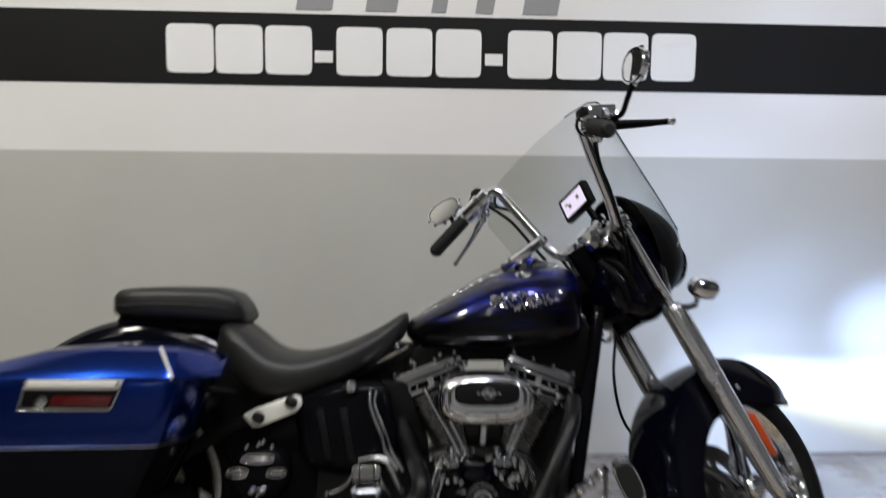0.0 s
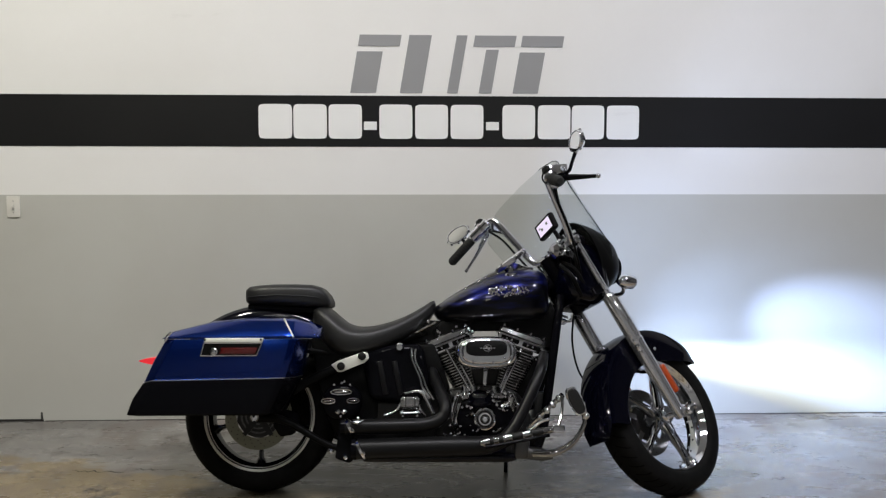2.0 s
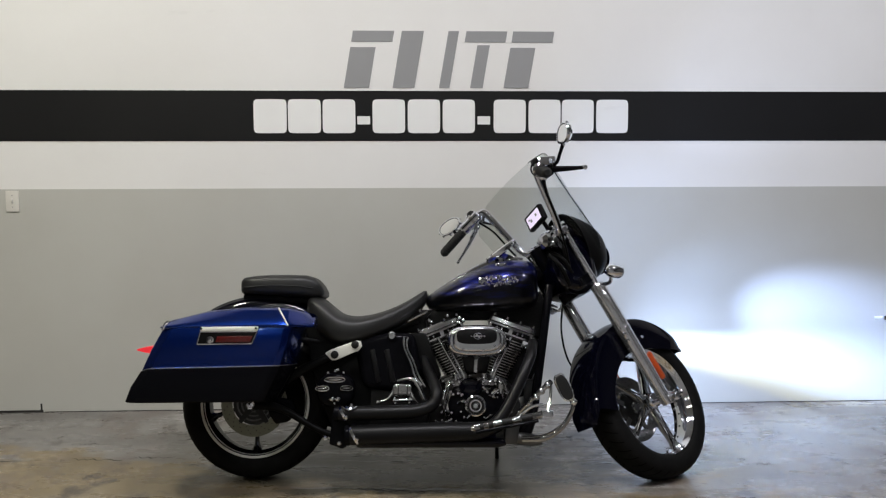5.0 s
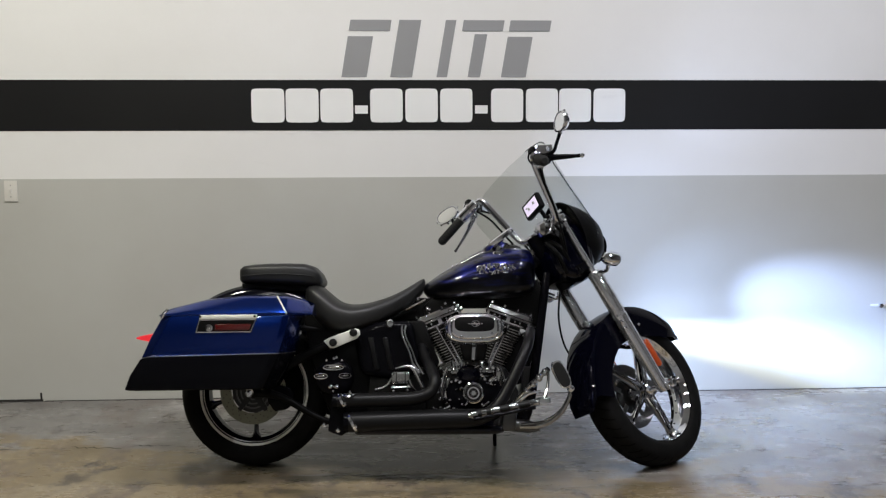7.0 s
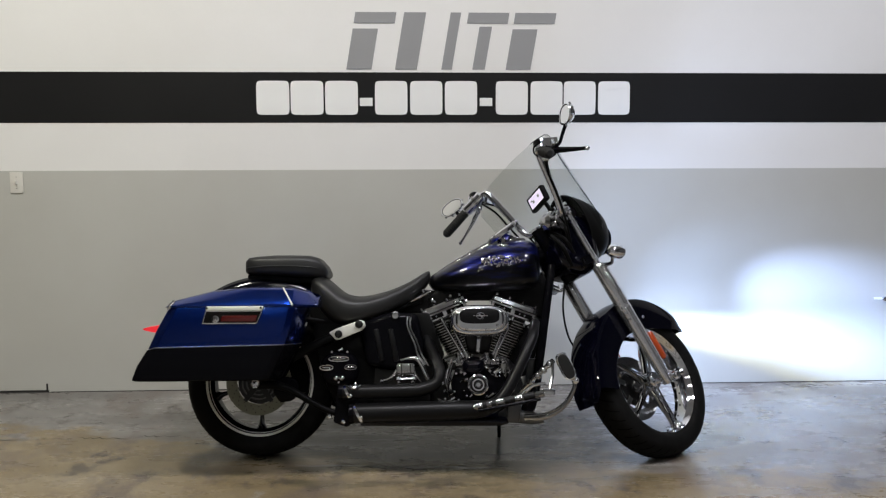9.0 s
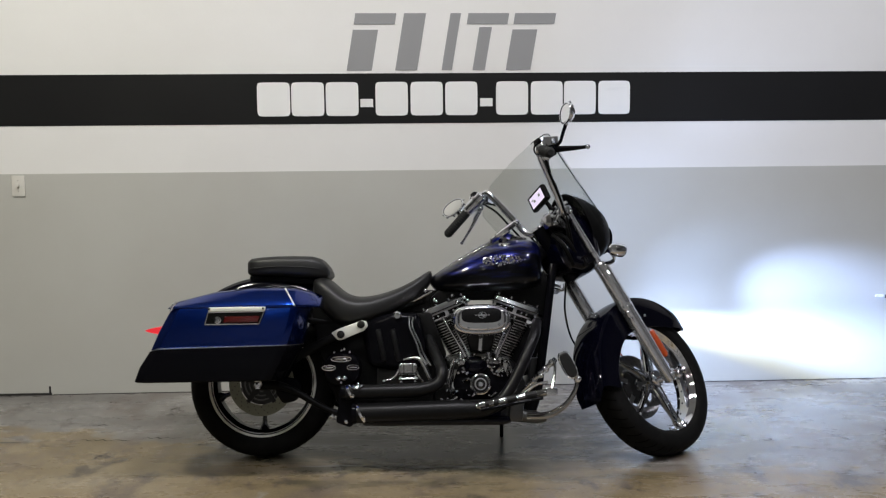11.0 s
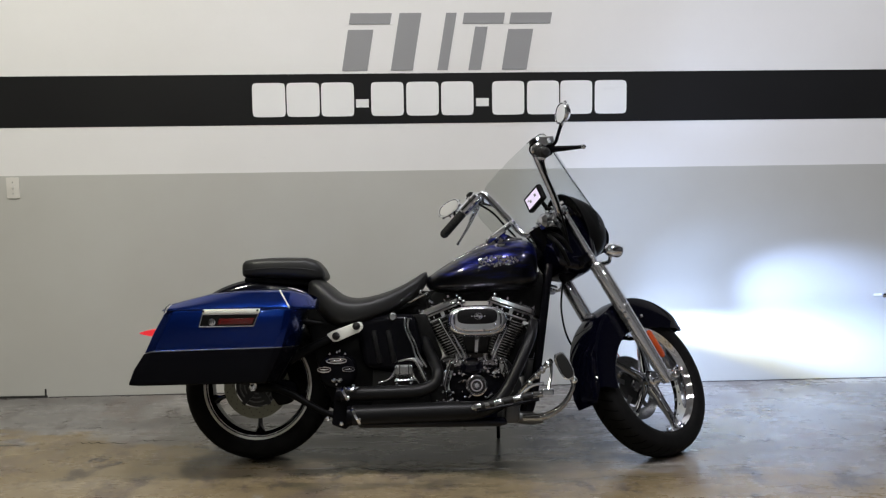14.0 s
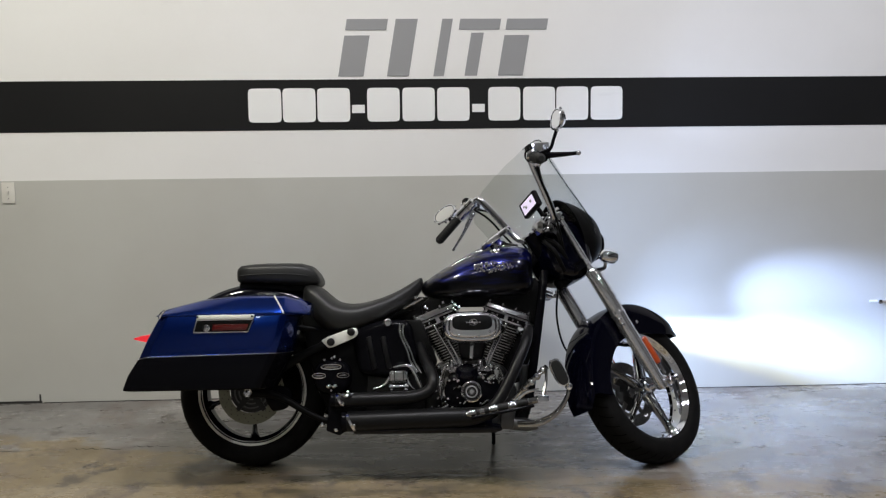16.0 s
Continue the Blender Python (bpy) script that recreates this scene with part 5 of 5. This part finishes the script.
# transmission side, oil tank, covers behind the engine
oil_tank = part("oil_tank", slab([(0.43, 0.575), (0.47, 0.375), (0.60, 0.355), (0.70, 0.375), (0.715, 0.45), (0.685, 0.60), (0.56, 0.60)], -0.165, 0.165, 0.03, segments=4), BLACK, bike, "black oil tank under the seat")
for x in (0.50, 0.56):
    part("tank_rib", slab([(x, 0.53), (x + 0.022, 0.535), (x + 0.048, 0.40), (x + 0.026, 0.395)], -0.172, -0.16, 0.005), SATIN, oil_tank)
part("tank_plug", lathe([(0, -0.012), (0.012, -0.011), (0.018, -0.004), (0.018, 0.01)], 20, (0.592, -0.165, 0.588)), CHROME, oil_tank)
gearbox = part("gearbox", slab([(0.45, 0.20), (0.74, 0.20), (0.76, 0.40), (0.68, 0.42), (0.50, 0.40), (0.44, 0.33)], -0.12, 0.13, 0.02), FIN_BLACK, bike, "black gearbox")
plate = part("gearbox_plate", slab([(0.594, 0.378), (0.602, 0.391), (0.668, 0.391), (0.676, 0.378), (0.671, 0.340), (0.598, 0.340)], -0.192, -0.160, 0.006), DULL_CHROME, gearbox, "dull chrome side plate")
part("plate_leg", tube([(0.600, -0.18, 0.366), (0.580, -0.184, 0.336), (0.556, -0.184, 0.322), (0.534, -0.184, 0.318)], [0.008, 0.007, 0.006, 0.008], 12), DULL_CHROME, plate)
part("plate_leg", tube([(0.668, -0.18, 0.362), (0.680, -0.184, 0.334), (0.698, -0.184, 0.311)], [0.008, 0.007, 0.006], 12), DULL_CHROME, plate)
for x in (0.618, 0.655):
    part("plate_groove", box(x - 0.002, x + 0.002, -0.1935, -0.190, 0.345, 0.388), GAP, plate)
part("plate_bar", tube([(0.606, -0.198, 0.324), (0.668, -0.198, 0.326)], 0.0075, 12, straight=True), CHROME, plate)
for x, z, r in ((0.604, 0.326, 0.012), (0.668, 0.328, 0.012), (0.606, 0.312, 0.009), (0.664, 0.313, 0.009), (0.535, 0.318, 0.009), (0.602, 0.381, 0.006), (0.668, 0.381, 0.006)):
    part("plate_bolt", bolt_head((x, -0.194, z), r, r), CHROME, plate)
part("dipstick_tube", tube([(0.615, -0.19, 0.404), (0.655, -0.20, 0.412), (0.682, -0.205, 0.408), (0.702, -0.205, 0.380), (0.728, -0.205, 0.322)], [0.004, 0.006, 0.009, 0.0095, 0.008], 14), POLISHED, gearbox, "curved chrome tube")
part("oil_line", tube([(0.642, -0.18, 0.585), (0.643, -0.19, 0.54), (0.672, -0.20, 0.47), (0.684, -0.205, 0.43), (0.715, -0.21, 0.385)], 0.005, 10), POLISHED, gearbox, "thin chrome oil line")
part("oil_line", tube([(0.658, -0.18, 0.58), (0.655, -0.19, 0.54), (0.686, -0.20, 0.47), (0.70, -0.205, 0.43), (0.73, -0.21, 0.38)], 0.005, 10), POLISHED, gearbox)
pivot = part("pivot_cover", loft([[(x, y, z) for x, z in oval(0.361, 0.369, 0.078 * k, 0.072 * k, 2.4, 40)] for y, k in ((-0.13, 1.0), (-0.185, 1.0), (-0.205, 0.93), (-0.213, 0.8), (-0.215, 0.4))]), BLACK, bike, "black swingarm cover with chrome slots", sharp=50)
for x, z, a, h in ((0.361, 0.412, 0.041, 0.010), (0.310, 0.377, 0.027, 0.010), (0.409, 0.377, 0.024, 0.010)):
    rim = [(x + u, -0.2165 + 0.22 * max(0, abs(x + u - 0.361) - 0.055), z + v) for u, v in oval(0, 0, a, h, 2.2, 28)]
    part("slot_rim", tube(rim + rim[:1], 0.0028, 8, 1), CHROME, pivot, "chrome rim of a slot")
    part("slot_glint", ball((x, -0.2145, z), a * 0.75, (1, 0.14, 0.2), u=16, v=8), DULL_CHROME, pivot)
for x in (0.350, 0.374):
    part("cover_knob", ball((x, -0.214, 0.334), 0.0125, (1, 0.7, 0.8), u=14, v=10), CHROME, pivot)
for x, z in ((0.36, 0.316), (0.332, 0.440), (0.362, 0.447), (0.373, 0.452), (0.396, 0.440), (0.322, 0.352), (0.402, 0.350)):
    part("cover_bolt", bolt_head((x, -0.206, z), 0.007, 0.008), CHROME, pivot)

# -- exhaust: two satin-black pipes down the right side --
upper_pipe = part("upper_exhaust", tube([(0.715, 0.0, 0.555), (0.712, -0.045, 0.535), (0.724, -0.10, 0.485), (0.750, -0.17, 0.424), (0.775, -0.258, 0.364), (0.762, -0.278, 0.316), (0.71, -0.285, 0.291), (0.62, -0.287, 0.284), (0.385, -0.29, 0.282)], [0.020, 0.022, 0.023, 0.023, 0.023, 0.024, 0.026, 0.0285, 0.0285], 24, 10), SATIN, bike, "satin black upper exhaust pipe")
lower_pipe = part("lower_exhaust", tube([(1.185, -0.12, 0.555), (1.165, -0.19, 0.50), (1.125, -0.235, 0.42), (1.075, -0.262, 0.325), (1.03, -0.28, 0.258), (0.985, -0.288, 0.221), (0.92, -0.29, 0.208), (0.80, -0.29, 0.205), (0.43, -0.29, 0.197)], [0.020, 0.022, 0.023, 0.0235, 0.024, 0.028, 0.036, 0.0395, 0.0395], 24, 10), SATIN, bike, "satin black lower exhaust pipe")
for pipe, x, z, r in ((upper_pipe, 0.381, 0.282, 0.0285), (lower_pipe, 0.424, 0.197, 0.0395)):
    part("pipe_end", lathe([(r, 0.004), (r * 1.04, 0.0), (r * 1.02, -0.014), (r * 0.86, -0.015), (r * 0.84, 0.02), (0.0, 0.021)], 28, (x, -0.29, z), "x"), BLACK, pipe)
    slant = Matrix.Translation((x + 0.022, -0.29, z)) @ Matrix.Rotation(radians(-27), 4, "Y")
    part("pipe_clamp", lathe([(r + 0.001, -0.006), (r + 0.004, -0.005), (r + 0.004, 0.005), (r + 0.001, 0.006)], 28, (0, 0, 0), "x"), CHROME, pipe, "slanted chrome clamp", slant)
    part("clamp_bolt", ball((x + 0.036, -0.322, z - 0.012), 0.009, u=10, v=8), CHROME, pipe)
part("pipe_strap", tube([(0.405, -0.30, 0.309), (0.418, -0.318, 0.304), (0.438, -0.322, 0.302), (0.455, -0.305, 0.309)], [0.004, 0.007, 0.007, 0.004], 10, 4), CHROME, upper_pipe, "chrome strap over the pipe")
part("strap_bolt", ball((0.437, -0.318, 0.316), 0.008, u=10, v=8), CHROME, upper_pipe)
part("pipe_bracket", slab([(0.36, 0.30), (0.41, 0.30), (0.425, 0.16), (0.40, 0.14), (0.345, 0.16)], -0.275, -0.25, 0.006), BLACK, bike, "black exhaust bracket")
for x, z in ((0.386, 0.165), (0.33, 0.187), (0.375, 0.262)):
    part("bracket_bolt", bolt_head((x, -0.276, z), 0.010, 0.009), CHROME, bike)
part("belly_pan", slab([(0.45, 0.142), (1.02, 0.137), (1.06, 0.147), (1.05, 0.172), (0.45, 0.174)], -0.262, 0.14, 0.012, segments=3), DEEP, bike, "gloss black lower frame cover")

# -- foot controls --
rest = part("footrest", tube([(0.905, -0.372, 0.225), (0.92, -0.37, 0.228), (1.19, -0.352, 0.276), (1.205, -0.35, 0.279)], [0.008, 0.0135, 0.0135, 0.009], 16, straight=True), DARK_CHROME, bike, "long chrome foot peg with black rubber bands")
part("peg_bar", tube([(0.925, -0.388, 0.212), (1.17, -0.372, 0.254)], 0.007, 12, straight=True), BLACK, rest)
for f in (0.03, 0.34, 0.62):
    c = Vector((0.92, -0.37, 0.228)).lerp(Vector((1.19, -0.352, 0.276)), f)
    d = Vector((0.27, 0.018, 0.048)).normalized()
    part("peg_ring", tube([c - d * 0.014, c - d * 0.012, c + d * 0.012, c + d * 0.014], [0.0135, 0.0160, 0.0160, 0.0135], 16, straight=True), DARK_CHROME, rest)
for f0, f1 in ((0.06, 0.13), (0.20, 0.27), (0.40, 0.55), (0.68, 0.84)):
    c, d = Vector((0.92, -0.37, 0.228)), Vector((0.27, 0.018, 0.048))
    part("peg_rubber", tube([c + d * f0, c + d * f1], 0.0145, 14, straight=True), GRIP, rest)
part("peg_mount", tube([(1.20, -0.35, 0.278), (1.19, -0.25, 0.26), (1.17, -0.12, 0.24)], 0.013, 12), CHROME, rest)
part("peg_end", box(1.185, 1.23, -0.375, -0.33, 0.262, 0.292, 0.006), CHROME, rest)
pedal = part("brake_pedal", tube([(1.318, -0.315, 0.325), (1.313, -0.315, 0.29), (1.285, -0.312, 0.238), (1.245, -0.31, 0.202), (1.19, -0.305, 0.178), (1.12, -0.27, 0.172)], [0.007, 0.009, 0.0105, 0.0125, 0.015, 0.014], 14), DARK_CHROME, bike, "curved chrome brake pedal")
pad = Matrix.Translation((1.277, -0.34, 0.380)) @ Matrix.Rotation(radians(-26), 4, "Y")
part("pedal_frame", loft([[(x, y, z) for x, z in oval(0, 0, a, b, 2.8, 28)] for y, a, b in ((-0.016, 0.024, 0.054), (-0.012, 0.0275, 0.058), (0.006, 0.0275, 0.058), (0.01, 0.022, 0.052))]), CHROME, pedal, "", pad)
part("pedal_rubber", loft([[(x, y, z) for x, z in oval(0, 0, a, b, 2.8, 28)] for y, a, b in ((-0.022, 0.019, 0.048), (-0.019, 0.0225, 0.052), (-0.012, 0.0235, 0.053))]), GRIP, pedal, "black pedal rubber", pad)
part("pedal_pivot", ball((1.318, -0.32, 0.322), 0.016, (1, 1.2, 1)), CHROME, pedal)
linkage = part("brake_linkage", tube([(1.105, -0.20, 0.262), (1.16, -0.24, 0.325), (1.235, -0.29, 0.40)], [0.008, 0.010, 0.011], 12), CHROME, bike, "chrome brake linkage")
for f in (0.35, 0.55, 0.72, 0.9):
    c = Vector((1.105, -0.20, 0.262)).lerp(Vector((1.235, -0.29, 0.40)), f)
    part("link_joint", ball(c, 0.0155, (1, 1, 1), u=12, v=8), CHROME, linkage)
part("link_rod", tube([(1.232, -0.30, 0.40), (1.228, -0.31, 0.34), (1.212, -0.33, 0.285)], 0.006, 10), DULL_CHROME, linkage)
part("link_rod", tube([(1.10, -0.30, 0.262), (1.15, -0.30, 0.30), (1.20, -0.30, 0.31)], 0.006, 10), CHROME, linkage)
part("master_cylinder", tube([(1.02, -0.20, 0.175), (1.04, -0.21, 0.175), (1.16, -0.24, 0.165), (1.20, -0.25, 0.16)], [0.012, 0.026, 0.026, 0.012], 16, straight=True), DARK_ALLOY, bike, "dark alloy brake master cylinder")
part("control_bracket", slab([(1.05, 0.22), (1.11, 0.235), (1.10, 0.15), (1.045, 0.15)], -0.26, -0.12, 0.008), DARK_ALLOY, bike)
# left foot peg and air-duct of the far side
part("left_footrest", tube([(1.02, 0.36, 0.235), (1.19, 0.35, 0.272), (1.18, 0.12, 0.24)], 0.0125, 12), CHROME, bike, "chrome left foot peg")
part("primary_cover", slab([(0.52, 0.20), (0.95, 0.16), (1.08, 0.20), (1.08, 0.34), (0.98, 0.38), (0.55, 0.36), (0.48, 0.29)], 0.13, 0.21, 0.03, segments=3), CHROME, bike, "chrome primary cover")

# dark parts deep in the frame
part("battery_cover", slab([(0.57, 0.60), (0.61, 0.655), (0.70, 0.70), (0.82, 0.695), (0.78, 0.63), (0.71, 0.60)], -0.06, 0.06, 0.01), PLASTIC_BLACK, bike, "black cover under the seat nose")
part("front_shroud", slab([(1.10, 0.52), (1.215, 0.56), (1.205, 0.44), (1.165, 0.33), (1.06, 0.30), (1.05, 0.40)], -0.05, 0.05, 0.01), PLASTIC_BLACK, bike, "black shroud before the engine")
# slab added on the far side so the gap by the bag stays dark
part("far_side_slab", slab([(0.06, 0.50), (0.065, 0.36), (0.10, 0.29), (0.17, 0.245), (0.30, 0.23), (0.34, 0.50)], 0.115, 0.135, 0.006), PLASTIC_BLACK, bike, "added black slab on the rear wheel's far side")
part("inner_fender", slab([(0.22, 0.62), (0.255, 0.47), (0.285, 0.33), (0.345, 0.20), (0.45, 0.18), (0.50, 0.20), (0.52, 0.60), (0.45, 0.66), (0.30, 0.68)], -0.125, 0.125, 0.015), PLASTIC_BLACK, bike, "black plastic inner fender")
part("coil_cover", slab([(0.73, 0.66), (0.77, 0.70), (1.18, 0.715), (1.225, 0.78), (1.26, 0.70), (1.225, 0.56), (1.12, 0.63), (1.03, 0.665), (0.86, 0.665), (0.74, 0.60)], -0.075, 0.075, 0.012), PLASTIC_BLACK, bike, "black cover under the fuel tank")
part("intake", slab([(0.86, 0.60), (1.03, 0.60), (0.99, 0.42), (0.90, 0.42)], -0.09, 0.06, 0.01), FIN_BLACK, bike, "black intake between the cylinders")
part("rear_shroud", slab([(0.66, 0.60), (0.735, 0.60), (0.80, 0.42), (0.745, 0.34), (0.68, 0.38)], -0.11, 0.11, 0.012), PLASTIC_BLACK, bike, "black shroud behind the engine")
part("regulator", slab([(1.155, 0.40), (1.20, 0.40), (1.185, 0.22), (1.14, 0.22)], -0.085, 0.085, 0.008), FIN_BLACK, bike, "black finned regulator")

# chrome fittings about the engine case
fit_rnd = random.Random(7)
for k in range(34):
    a, q = fit_rnd.uniform(0, 2 * math.pi), fit_rnd.uniform(0.066, 0.125)
    x, z = 0.943 + q * 0.95 * math.cos(a), 0.312 + q * 0.9 * math.sin(a)
    r, y = fit_rnd.uniform(0.004, 0.0095), -0.166 if q < 0.10 else -0.135
    if k % 3:
        part("case_stud", bolt_head((x, y, z), r, r), CHROME, engine)
    else:
        d = Vector((fit_rnd.uniform(-1, 1), -0.2, fit_rnd.uniform(-1, 1))).normalized() * 0.018
        c = Vector((x, y - 0.004, z))
        part("case_link", tube([c - d, c - d * 0.6, c + d * 0.6, c + d], [r * 0.5, r * 0.8, r * 0.8, r * 0.5], 10, straight=True), CHROME, engine)
for x, z, y, r in ((0.80, 0.40, -0.13, 0.009), (0.815, 0.385, -0.135, 0.008), (0.84, 0.395, -0.15, 0.010), (0.905, 0.405, -0.15, 0.009), (0.925, 0.395, -0.155, 0.010), (0.95, 0.405, -0.15, 0.009), (0.97, 0.395, -0.155, 0.008), (1.02, 0.40, -0.15, 0.010), (1.045, 0.39, -0.145, 0.009),
                   (0.865, 0.35, -0.168, 0.008), (0.905, 0.352, -0.168, 0.009), (0.985, 0.355, -0.168, 0.009), (1.01, 0.335, -0.168, 0.008), (0.855, 0.235, -0.168, 0.009), (0.995, 0.215, -0.168, 0.009), (0.81, 0.21, -0.13, 0.010), (0.825, 0.19, -0.13, 0.009), (0.775, 0.36, -0.125, 0.008), (0.765, 0.325, -0.125, 0.008),
                   (1.07, 0.345, -0.13, 0.009), (1.085, 0.27, -0.125, 0.010), (0.80, 0.27, -0.125, 0.011), (0.815, 0.315, -0.13, 0.009)):
    part("case_fitting", lathe([(0, -r * 1.3), (r * 0.6, -r * 1.2), (r, -r * 0.5), (r * 1.05, 0), (r * 1.05, r * 0.6)], 12, (x, y, z)), CHROME, engine)
for pts in (((0.83, -0.14, 0.40), (0.81, -0.16, 0.36), (0.80, -0.15, 0.30)), ((1.05, -0.14, 0.40), (1.075, -0.15, 0.34), (1.08, -0.14, 0.26)), ((0.84, -0.165, 0.245), (0.80, -0.16, 0.225), (0.77, -0.14, 0.235))):
    part("feed_line", tube(pts, 0.006, 10), CHROME, engine, "short chrome feed line")
